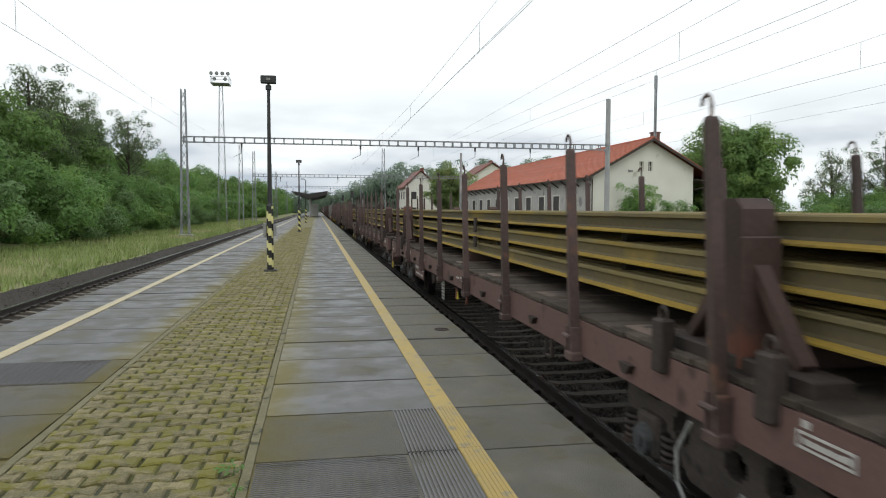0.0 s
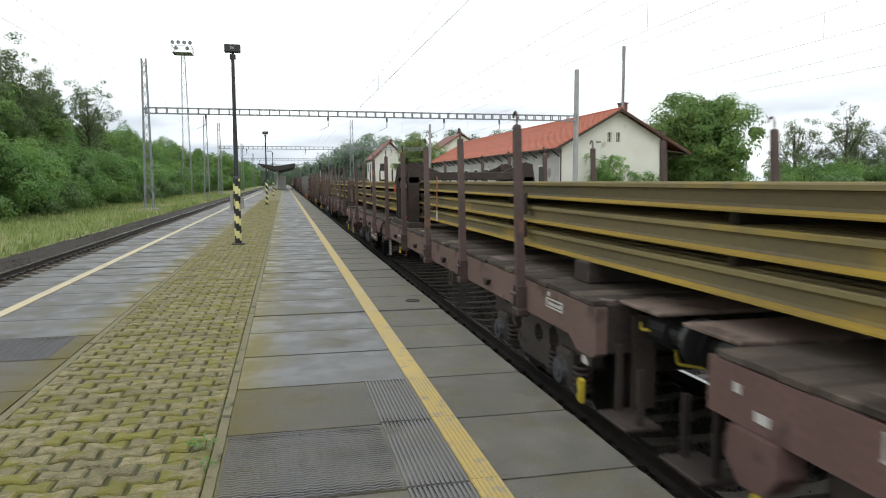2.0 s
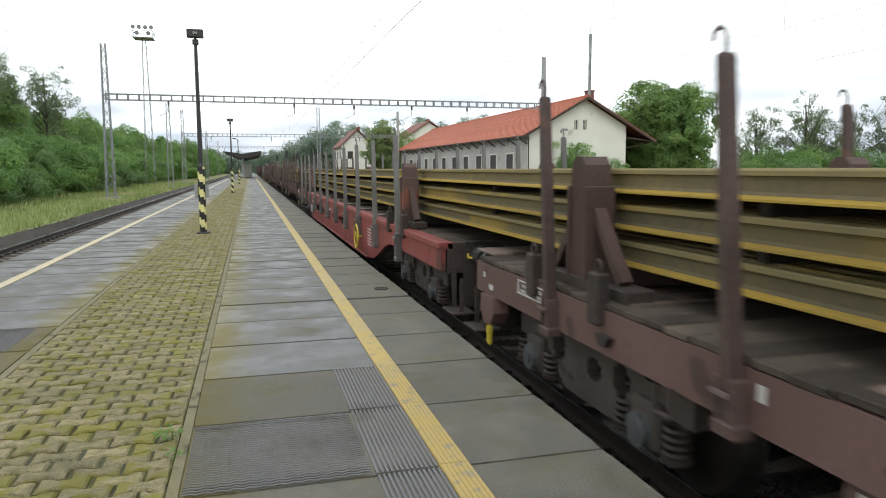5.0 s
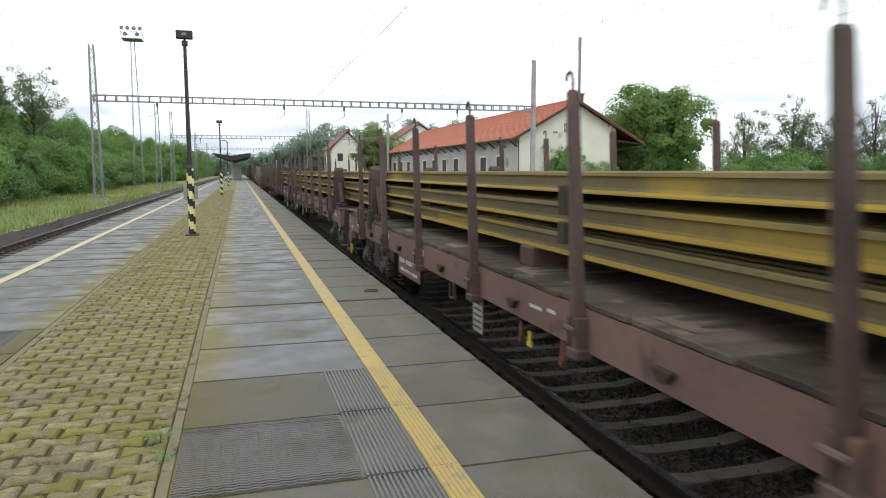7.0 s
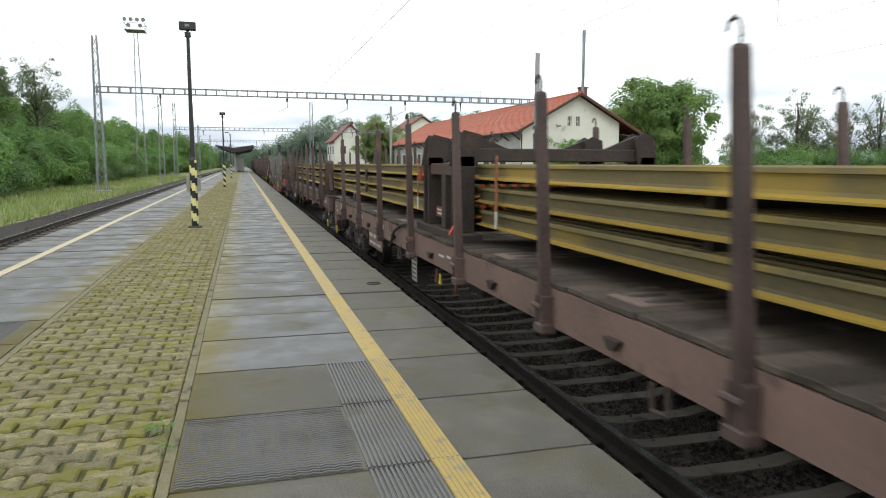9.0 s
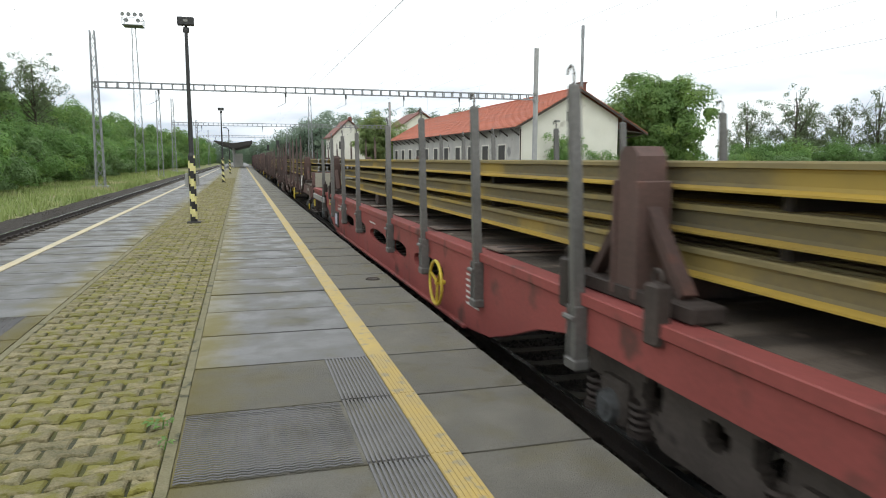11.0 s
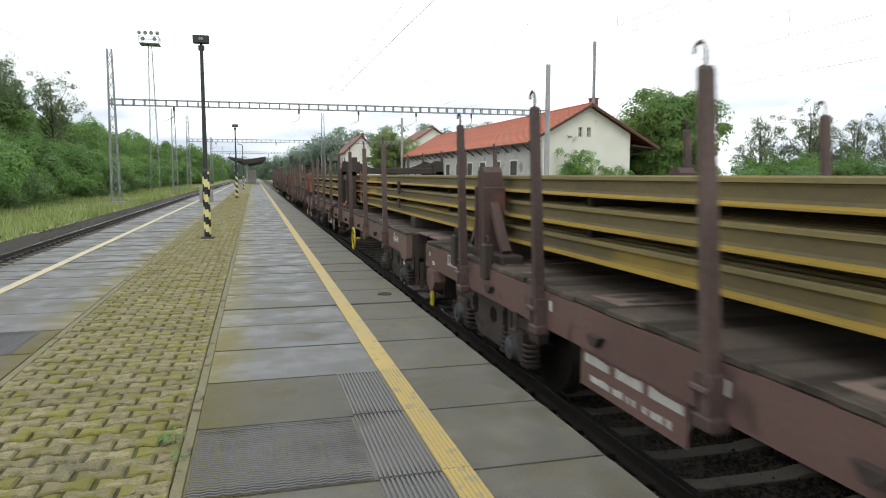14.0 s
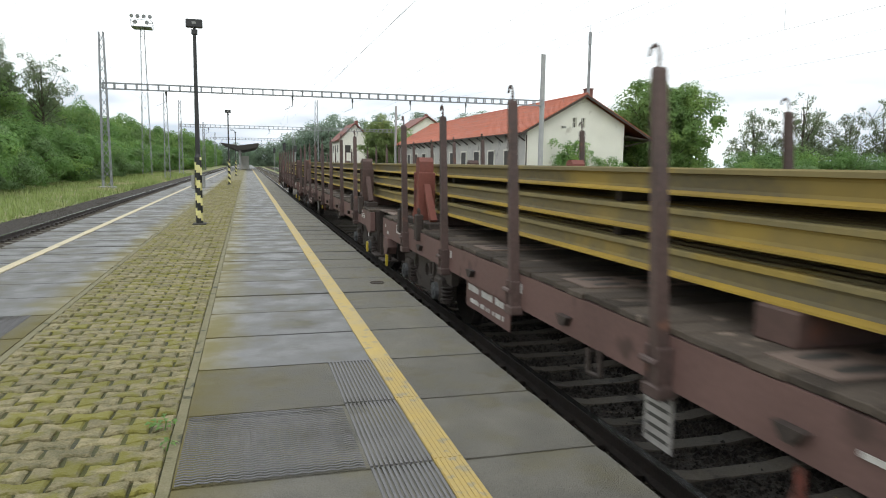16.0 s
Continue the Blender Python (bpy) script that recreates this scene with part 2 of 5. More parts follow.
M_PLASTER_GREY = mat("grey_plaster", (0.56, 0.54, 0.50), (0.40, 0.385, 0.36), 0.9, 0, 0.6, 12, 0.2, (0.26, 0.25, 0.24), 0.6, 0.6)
M_TILE = mat("orange_roof_tile", (0.48, 0.135, 0.07), (0.36, 0.10, 0.055), 0.8, 0, 0.35, 6, 0.3, (0.30, 0.10, 0.06), 0.6, 0.3, 0.08)
M_DARKTILE = mat("dark_red_roof", (0.22, 0.07, 0.05), (0.15, 0.055, 0.04), 0.8, 0, 0.5, 6, 0.3)
M_EAVES = mat("dark_eaves_timber", (0.07, 0.05, 0.04), (0.04, 0.03, 0.025), 0.8, 0, 2, 30, 0.2)
M_OPENING = mat("dark_door_leaf", (0.05, 0.045, 0.04), (0.03, 0.028, 0.025), 0.7, 0, 2, 30, 0.2)
M_GALV = mat("galvanised_lattice", (0.34, 0.35, 0.36), (0.22, 0.225, 0.23), 0.5, 0.5, 3, 30, 0.1)
M_DARKMAST = mat("dark_mast_steel", (0.10, 0.10, 0.10), (0.06, 0.06, 0.06), 0.6, 0.3, 3, 30, 0.1)
M_CONCMAST = mat("concrete_mast", (0.42, 0.42, 0.41), (0.3, 0.3, 0.3), 0.8, 0, 2, 30, 0.2)
M_LAMPPOLE = mat("lamp_pole_paint", (0.035, 0.035, 0.035), (0.02, 0.02, 0.02), 0.5, 0.1, 4, 30, 0.1)
M_STRIPE_Y = mat("hazard_yellow", (0.78, 0.72, 0.30), (0.6, 0.55, 0.26), 0.5, 0, 6, 30, 0.1)
M_STRIPE_K = mat("hazard_black", (0.02, 0.02, 0.02), None, 0.5, 0, 6, 30, 0.1)
M_GREYBOX = mat("grey_box_paint", (0.30, 0.30, 0.28), (0.2, 0.2, 0.19), 0.6, 0, 4, 30, 0.1)
M_WIRE = mat("grey_wire", (0.14, 0.14, 0.14), None, 0.6, 0.3, 4, 30, 0)
M_BARK = mat("tree_bark", (0.09, 0.07, 0.05), (0.045, 0.036, 0.028), 0.9, 0, 4, 30, 0.8)
M_CANOPY = mat("canopy_dark_metal", (0.05, 0.045, 0.04), None, 0.7, 0.2, 2, 20, 0.1)


def leaf_mat(name, a, b_, c):
    m = mat(name, a, b_, 0.6, 0, 0.5, 3.0, 0, c, 0.56, 0.35, 0.12)
    b = m.node_tree.nodes["Principled BSDF"]
    nt = m.node_tree
    tl, mx = nt.nodes.new("ShaderNodeBsdfTranslucent"), nt.nodes.new("ShaderNodeMixShader")
    mx.inputs[0].default_value = 0.5
    src = b.inputs["Base Color"].links[0].from_socket
    nt.links.new(src, tl.inputs[0])
    nt.links.new(b.outputs[0], mx.inputs[1])
    nt.links.new(tl.outputs[0], mx.inputs[2])
    nt.links.new(mx.outputs[0], nt.nodes["Material Output"].inputs[0])
    return m


M_LEAF = leaf_mat("hedge_leaf", (0.20, 0.35, 0.10), (0.135, 0.25, 0.07), (0.27, 0.42, 0.11))
M_LEAF_SAGE = leaf_mat("sage_leaf", (0.22, 0.335, 0.14), (0.155, 0.25, 0.10), (0.25, 0.38, 0.14))
M_LEAF_DARK = leaf_mat("dark_tree_leaf", (0.20, 0.32, 0.09), (0.135, 0.235, 0.065), (0.26, 0.38, 0.105))
M_LEAF_LIGHT = leaf_mat("yellow_green_leaf", (0.27, 0.35, 0.13), (0.19, 0.27, 0.09), (0.34, 0.40, 0.15))
M_LEAF_GREY = leaf_mat("grey_green_leaf", (0.17, 0.22, 0.11), (0.11, 0.15, 0.07), (0.21, 0.26, 0.13))
# far leaves paled and blued: the haze of distance is in the colour
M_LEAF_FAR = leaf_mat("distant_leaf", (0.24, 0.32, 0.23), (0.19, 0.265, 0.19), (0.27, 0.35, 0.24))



# ---- mesh helpers ----
class Shape:
    """Collects faces of one mesh."""

    def __init__(self):
        self.v, self.f, self.mi = [], [], []

    def add(self, verts, faces, mi=0):
        n = len(self.v)
        self.v += [tuple(p) for p in verts]
        self.f += [tuple(i + n for i in q) for q in faces]
        self.mi += [mi] * len(faces)
        return self

    def box(self, x0, x1, y0, y1, z0, z1, c=0.0, mi=0):
        """A box, with its upright and top edges cut by c."""
        if not c:
            v = [(x, y, z) for z in (z0, z1) for x, y in ((x0, y0), (x1, y0), (x1, y1), (x0, y1))]
            return self.add(v, [(3, 2, 1, 0), (4, 5, 6, 7), (0, 1, 5, 4), (1, 2, 6, 5), (2, 3, 7, 6), (3, 0, 4, 7)], mi)
        def ring(z, d, k):
            return [(x0 + d + k, y0 + d, z), (x1 - d - k, y0 + d, z), (x1 - d, y0 + d + k, z), (x1 - d, y1 - d - k, z),
                    (x1 - d - k, y1 - d, z), (x0 + d + k, y1 - d, z), (x0 + d, y1 - d - k, z), (x0 + d, y0 + d + k, z)]
        v = ring(z0, c, c * .5) + ring(z0 + c, 0, c) + ring(z1 - c, 0, c) + ring(z1, c, c * .5)
        f = [tuple(range(7, -1, -1)), tuple(range(24, 32))]
        for r in range(3):
            f += [(r * 8 + i, r * 8 + (i + 1) % 8, r * 8 + 8 + (i + 1) % 8, r * 8 + 8 + i) for i in range(8)]
        return self.add(v, f, mi)

    def tube(self, a, b, r, r2=None, n=10, mi=0, cap=True):
        a, b = Vector(a), Vector(b)
        d = (b - a).normalized()
        s = d.orthogonal().normalized()
        t = d.cross(s)
        r2 = r if r2 is None else r2
        v = []
        for p, q in ((a, r), (b, r2)):
            v += [p + (s * math.cos(2 * math.pi * i / n) + t * math.sin(2 * math.pi * i / n)) * q for i in range(n)]
        f = [(i, (i + 1) % n, n + (i + 1) % n, n + i) for i in range(n)]
        if cap:
            f += [tuple(range(n - 1, -1, -1)), tuple(range(n, 2 * n))]
        return self.add(v, f, mi)

    def bar(self, a, b, w, h, mi=0):
        """A square bar from a to b."""
        a, b = Vector(a), Vector(b)
        d = (b - a).normalized()
        up = Vector((0, 0, 1)) if abs(d.z) < 0.95 else Vector((0, 1, 0))
        s = d.cross(up).normalized()
        t = s.cross(d)
        v = [p + s * i * w / 2 + t * j * h / 2 for p in (a, b) for i, j in ((-1, -1), (1, -1), (1, 1), (-1, 1))]
        return self.add(v, [(3, 2, 1, 0), (4, 5, 6, 7), (0, 1, 5, 4), (1, 2, 6, 5), (2, 3, 7, 6), (3, 0, 4, 7)], mi)

    def prism(self, pts, axis, a, b, mi=0):
        """A polygon in the plane across axis, drawn out from a to b."""
        n = len(pts)
        place = {"x": lambda p, t: (t, p[0], p[1]), "y": lambda p, t: (p[0], t, p[1]), "z": lambda p, t: (p[0], p[1], t)}[axis]
        v = [place(p, a) for p in pts] + [place(p, b) for p in pts]
        f = [tuple(range(n - 1, -1, -1)), tuple(range(n, 2 * n))] + [(i, (i + 1) % n, n + (i + 1) % n, n + i) for i in range(n)]
        return self.add(v, f, mi)

    def path(self, pts, r, n=6, mi=0):
        for a, b in zip(pts, pts[1:]):
            self.tube(a, b, r, None, n, mi)
        return self

    def wheel_ring(self, c, R, r, axis="x", n=20, k=6, mi=0):
        """A torus round an axis."""
        v, f = [], []
        for i in range(n):
            A = 2 * math.pi * i / n
            for j in range(k):
                B = 2 * math.pi * j / k
                q, w = R + r * math.cos(B), r * math.sin(B)
                p = {"x": (w, q * math.cos(A), q * math.sin(A)), "y": (q * math.cos(A), w, q * math.sin(A)), "z": (q * math.cos(A), q * math.sin(A), w)}[axis]
                v.append((c[0] + p[0], c[1] + p[1], c[2] + p[2]))
                f.append((i * k + j, ((i + 1) % n) * k + j, ((i + 1) % n) * k + (j + 1) % k, i * k + (j + 1) % k))
        return self.add(v, f, mi)

    def mesh(self, name, mats, smooth=False):
        me = bpy.data.meshes.new(name)
        me.from_pydata(self.v, [], self.f)
        for m in (mats if isinstance(mats, (list, tuple)) else [mats]):
            me.materials.append(m)
        me.polygons.foreach_set("material_index", self.mi)
        b = bmesh.new()
        b.from_mesh(me)
        bmesh.ops.recalc_face_normals(b, faces=b.faces)
        b.to_mesh(me)
        b.free()
        if smooth:
            me.polygons.foreach_set("use_smooth", [True] * len(me.polygons))
        me.update()
        return me


def part(name, shape, mats, parent=None, label="", m=None, smooth=False):
    """One mesh object under a thing or a part. shape: a Shape or a mesh made before."""
    me = shape if isinstance(shape, bpy.types.Mesh) else shape.mesh(name, mats, smooth)
    ob = new(name, me)
    if parent:
        ob.parent = parent
    if m is not None:
        ob.matrix_basis = m
    if label:
        tagged(ob, label)
    return ob


def thing(name, label, category, group="", kind="", at=(0, 0, 0)):
    ob = new(name)
    ob.location = at
    return tagged(ob, label, category, group, kind)


# ---- the place: ground, platform, tracks ----
EDGE_R, EDGE_L = 1.88, -4.20          # platform edges
SLAB_L, MOSS_L = -0.405, -1.90        # inner edges of the two slab rows
JOINT = 4.43                          # a slab joint on the right-hand row
RAIL_TOP, BED = -0.55, -0.748
TX, TXL = 3.56, -5.77                 # track centres beside the platform
Y0, Y1 = -8, 330

g = Shape()
xs = [-900, -300, -90, -40, -22, -14, -9.5, -8.25, 6, 20, 60, 200, 900]
zs = [12, 12, 9, 3.0, 0.3, -0.45, -0.62, -0.83, -0.82, -0.78, -0.7, -0.5, 0]
ys = [-300, -60, -20, 0, 20, 40, 60, 90, 130, 200, 330, 700, 1800]
g.add([(x, y, z) for y in ys for x, z in zip(xs, zs)],
      [(j * 13 + i, j * 13 + i + 1, j * 13 + 14 + i, j * 13 + 13 + i) for j in range(12) for i in range(12)])
tagged(part("ground", g, M_GRASS), "green and straw-coloured rough grass beside the railway", "ground", "", "structure")


def ballast(name, x0, x1, y0, y1, m, seed, shoulder=0.5):
    """A stone bed with an uneven top."""
    rng = random.Random(seed)
    s = Shape()
    nx, ny = 12, int((y1 - y0) / 1.5)
    pts = []
    for j in range(ny + 1):
        for i in range(nx + 1):
            x, y = x0 + (x1 - x0) * i / nx, y0 + (y1 - y0) * j / ny
            z = BED + rng.uniform(-0.02, 0.02) - (0.22 if i in (0, nx) else 0)
            pts.append((x, y, z))
    s.add(pts, [(j * (nx + 1) + i, j * (nx + 1) + i + 1, (j + 1) * (nx + 1) + i + 1, (j + 1) * (nx + 1) + i) for j in range(ny) for i in range(nx)])
    return tagged(part(name, s, m), "dark oily crushed-stone railway ballast bed", "ballast", "", "structure")


bed_right = ballast("ballast_right", 1.3, 6.1, Y0, 300, M_BALLAST, 1)
bed_left = ballast("ballast_left", -8.9, -3.7, Y0, 300, M_BALLAST, 2)
bed_far = ballast("ballast_yard", 5.95, 27.5, Y0, 300, M_BALLAST_LIGHT, 3)

# loose stones on the near bed
def stone_shape(s, x, y, z, r, rng):
    a = rng.uniform(0, 6.3)
    ring = [(x + r * math.cos(a + k * 1.57) * rng.uniform(.7, 1.2), y + r * math.sin(a + k * 1.57) * rng.uniform(.7, 1.2), z) for k in range(4)]
    top = (x + rng.uniform(-.3, .3) * r, y + rng.uniform(-.3, .3) * r, z + r * rng.uniform(.6, 1.2))
    s.add(ring + [top], [(0, 1, 4), (1, 2, 4), (2, 3, 4), (3, 0, 4)])


rng = random.Random(5)
st = Shape()
for _ in range(46000):
    y = 1.4 + 22 * rng.random() ** 1.5
    x = rng.uniform(2.0, 5.2)
    if x < 2.3 or (y + 8.066 + .11) % .563 > .22 or rng.random() < .06:
        stone_shape(st, x, y, BED - 0.018 + rng.uniform(-.008, .010), rng.uniform(0.024, 0.048), rng)
for _ in range(2500):
    stone_shape(st, rng.uniform(-8.6, -6.7), 8 + 40 * rng.random() ** 1.5, BED - 0.02, rng.uniform(0.03, 0.05), rng)
tagged(part("ballast_stones", st, M_BALLAST), "loose dark crushed stones between the sleepers", "stones", "", "stuff")


# platform body under slabs and pavers
pb = Shape()
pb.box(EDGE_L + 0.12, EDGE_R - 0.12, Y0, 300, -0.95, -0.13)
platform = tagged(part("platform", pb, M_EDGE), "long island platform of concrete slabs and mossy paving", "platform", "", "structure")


def slab_mesh(name, x0, x1, m, dish=0.004, split=None):
    """A one-metre slab with a slightly dished top and cut edges; its start is at y = 0."""
    s = Shape()
    nx, ny, j = 4, 8, 0.006
    us = [0, .25, .5, .75, 1]
    if split:
        us = [0, (split - x0) / (x1 - x0) * .5, (split - x0) / (x1 - x0), (split - x0) / (x1 - x0) + .004, 1]
    v, f = [], []
    for b in range(ny + 1):
        for a in range(nx + 1):
            u, w = us[a], b / ny
            z = -dish * (1 - (2 * w - 1) ** 2) - (0.010 if b in (0, ny) else 0)
            v.append((x0 + j + (x1 - x0 - 2 * j) * u, j + (1 - 2 * j) * w, z))
    for b in range(ny):
        for a in range(nx):
            k = b * (nx + 1) + a
            f.append((k, k + 1, k + nx + 2, k + nx + 1))
    s.add(v, f)
    s.add([(x0 + j, j, -.006), (x1 - j, j, -.006), (x1 - j, 1 - j, -.006), (x0 + j, 1 - j, -.006),
           (x0 + j, j, -.14), (x1 - j, j, -.14), (x1 - j, 1 - j, -.14), (x0 + j, 1 - j, -.14)],
          [(0, 1, 5, 4), (1, 2, 6, 5), (2, 3, 7, 6), (3, 0, 4, 7)])
    if split:
        s.mi = [1 if i < nx * ny and i % nx > 1 else 0 for i in range(len(s.mi))]
    me = s.mesh(name, m)
    me.polygons.foreach_set("use_smooth", [i < nx * ny for i in range(len(me.polygons))])
    return me


slab_wet_r = slab_mesh("slab", SLAB_L + .012, EDGE_R, [M_SLAB, M_SLAB_DRY], 0.004, 1.085)
slab_dry_r = slab_mesh("slab", SLAB_L + .012, EDGE_R, M_SLAB_DRY, 0.001)
slab_wet_l = slab_mesh("slab", EDGE_L, MOSS_L - .03, M_SLAB)
slab_dry_l = slab_mesh("slab", EDGE_L, MOSS_L - .03, M_SLAB_DRY, 0.001)
rng = random.Random(11)
for k in range(-9, 140):
    y = JOINT + k
    dry = k < 1
    tilt = pose(0, y, rng.uniform(-.003, .003), rng.uniform(-.22, .22), rng.uniform(-.08, .08), 0) if k > 0 else pose(0, y, 0)
    part("slab", slab_dry_r if dry else slab_wet_r, None, platform, "", tilt)
    y = JOINT + 0.35 + k
    tilt = pose(0, y, rng.uniform(-.003, .003), rng.uniform(-.22, .22), rng.uniform(-.08, .08), 0)
    part("slab", slab_dry_l if k < 3 else slab_wet_l, None, platform, "", tilt)
far_slabs = Shape()
far_slabs.box(SLAB_L + .03, EDGE_R, JOINT + 140, 300, -.14, 0).box(EDGE_L, MOSS_L - .03, JOINT + 140.35, 300, -.14, 0)
part("far_paving", far_slabs, M_SLAB, platform)

# edge lines, ribbed strips and chevron plates
YL0, YL1 = 0.925, 1.085
yl = Shape()
yl.box(YL0, YL1, -5, 140, -.05, 0.008)
part("yellow_line", yl, M_YELLOW, platform, "worn yellow safety line painted along the platform")
yl = Shape()
yl.box(-3.42, -3.28, -5, 140, -.05, 0.008)
part("pale_line", yl, M_PALE_LINE, platform, "faded cream safety line painted along the platform")
rib_y, rib_k = Shape(), Shape()
for k in range(-6, 1):
    y = JOINT + k
    x = 0.585
    while x < YL0 - 0.02:
        rib_k.box(x, x + .014, y + .012, y + .988, -.02, .004)
        x += .0265
    while x < YL1 - 0.01:
        rib_y.box(x, x + .015, y + .012, y + .988, -.02, .0125)
        x += .0265
part("ribbed_strip", rib_k, M_TACTILE, platform, "ribbed grey tactile strip")
part("ribbed_yellow_strip", rib_y, M_YELLOW, platform, "ribbed yellow-painted tactile strip")


def chevrons(x0, x1, y0, y1):
    s = Shape()
    y = y0
    while y < y1 - .04:
        x, up = x0, True
        while x < x1 - .03:
            a, b = (x, y + (0 if up else .014), .001), (x + .036, y + (.014 if up else 0), .001)
            s.bar(a, b, .010, .004)
            x, up = x + .036, not up
        y += .030
    return s


for x0, x1, k in ((SLAB_L + .03, 0.58, -1), (SLAB_L + .03, 0.58, -4), (-3.2, -2.1, 2), (-3.2, -2.1, -1)):
    y = JOINT + k + (0.35 if x0 < -1 else 0)
    part("chevron_plate", chevrons(x0, x1, y + .015, y + .995), M_TACTILE, platform, "chevron-ribbed grey slab face")

# kerb strips beside the paving
kerb = Shape()
kerb.box(SLAB_L - .047, SLAB_L + .014, Y0, 140, -.14, -.004, .004).box(MOSS_L - .034, MOSS_L + .030, Y0, 140, -.14, -.006, .004)
part("paving_joint", kerb, M_EDGING, platform, "narrow mossy edging beside the paving")

# mossy interlocking pavers: the nearest as single pieces, the rest joined
PW, PD = 0.258, 0.136


def paver_outline(d=0.0):
    """Wavy long sides, waisted short sides."""
    w, h, k = PW / 2 - .009 - d, PD / 2 - .009 - d, .015
    return [(-w, -h - k), (-w * .62, -h - k * .7), (-w * .3, -h + k * .8), (w * .3, -h + k * .8), (w * .62, -h - k * .7), (w, -h - k), (w * .97, 0),
            (w, h + k), (w * .62, h + k * .7), (w * .3, h - k * .8), (-w * .3, h - k * .8), (-w * .62, h + k * .7), (-w, h + k), (-w * .97, 0)]


def paver(s, x, y, z, tx=0.0, ty=0.0, kx=1.0):
    o, i = paver_outline(), paver_outline(.012)
    o, i = [(a * kx, b) for a, b in o], [(a * kx, b) for a, b in i]
    n = len(o)
    v = [(x + a, y + b, z - .05) for a, b in o] + [(x + a, y + b, z - .011 + a * tx + b * ty) for a, b in o] + [(x + a, y + b, z + a * tx + b * ty) for a, b in i]
    f = [tuple(range(2 * n, 3 * n))] + [(r * n + k, r * n + (k + 1) % n, (r + 1) * n + (k + 1) % n, (r + 1) * n + k) for r in range(2) for k in range(n)]
    s.add(v, f)


moss = Shape()
moss.box(MOSS_L + .03, SLAB_L - .045, Y0, 140, -.14, -.020)
part("moss_bedding", moss, M_MOSS, platform, "dark moss and soil in the paving joints")
one = Shape()
paver(one, 0, 0, 0)
paver_me = one.mesh("paver", M_PAVER)
rest = Shape()
rng = random.Random(21)
span = SLAB_L - .045 - (MOSS_L + .03)
cols = 5
count, row = 0, 0
y = 2.4 - 76 * PD
while y < 60:
    off = (PW / 2 if row % 2 else 0)
    for c in range(cols):
        x = MOSS_L + .03 + off + PW * (c + .5)
        z = rng.uniform(-.010, .005)
        if count < 300 and y > 2.9:
            part("paver", paver_me, None, platform, "", pose(x, y, z, rng.uniform(-2.2, 2.2), rng.uniform(-1.6, 1.6), rng.uniform(-2, 2)))
            count += 1
        else:
            paver(rest, x, y, z, rng.uniform(-.03, .03), rng.uniform(-.04, .04))
    paver(rest, MOSS_L + .03 + PW * (.25 if row % 2 else 5.25), y, rng.uniform(-.006, .003), 0, 0, .48)
    row, y = row + 1, y + PD
rest_ob = tagged(part("paver_field", rest, M_PAVER, platform), "", "", "", "stuff")
far_moss = Shape()
far_moss.box(MOSS_L + .03, SLAB_L - .045, 60, 140, -.1, -.003)
part("far_pavers", far_moss, M_PAVER, platform)

# drain cover in the platform
dr = Shape()
dr.wheel_ring((1.62, 8.98, 0.004), .085, .012, "z", 20, 6)
dr.tube((1.62, 8.98, -.01), (1.62, 8.98, .006), .05, .05, 12)
tagged(part("drain_cover", dr, M_FRAME), "small round dark metal drain cover set in the platform", "drain cover")


# a weed in the joint by the slabs
rng = random.Random(3)
for n, (at, k_) in enumerate((((-.50, 4.24, 0), 1.0), ((-.46, 3.95, 0), .55))):
    weed = thing("weed", ("small green weed", "small pale weed")[n] + " growing in the paving joint", "weed", "", "", at)
    part("stem", Shape().tube((0, 0, -.02), (.01, 0, .05 * k_), .005, .003, 6), M_LEAF, weed)
    for k in range(16):
        a, r, z = rng.uniform(0, 6.28), rng.uniform(.005, .07) * k_, rng.uniform(.01, .07) * k_
        x, y, b = r * math.cos(a), r * math.sin(a) * .8, rng.uniform(.022, .036) * k_
        lf = Shape().add([(x, y, z), (x + b * math.cos(a + .6), y + b * math.sin(a + .6), z + .012), (x + 1.7 * b * math.cos(a), y + 1.7 * b * math.sin(a), z), (x + b * math.cos(a - .6), y + b * math.sin(a - .6), z + .012)], [(0, 1, 2, 3)])
        part("leaf", lf, M_LEAF, weed)


# ---- tracks ----
RAIL_PROFILE = [(-.0625, 0), (.0625, 0), (.0625, .012), (.012, .03), (.009, .10), (.034, .115), (.036, .145), (.028, .15), (-.028, .15), (-.036, .145), (-.034, .115), (-.009, .10), (-.012, .03), (-.0625, .012)]


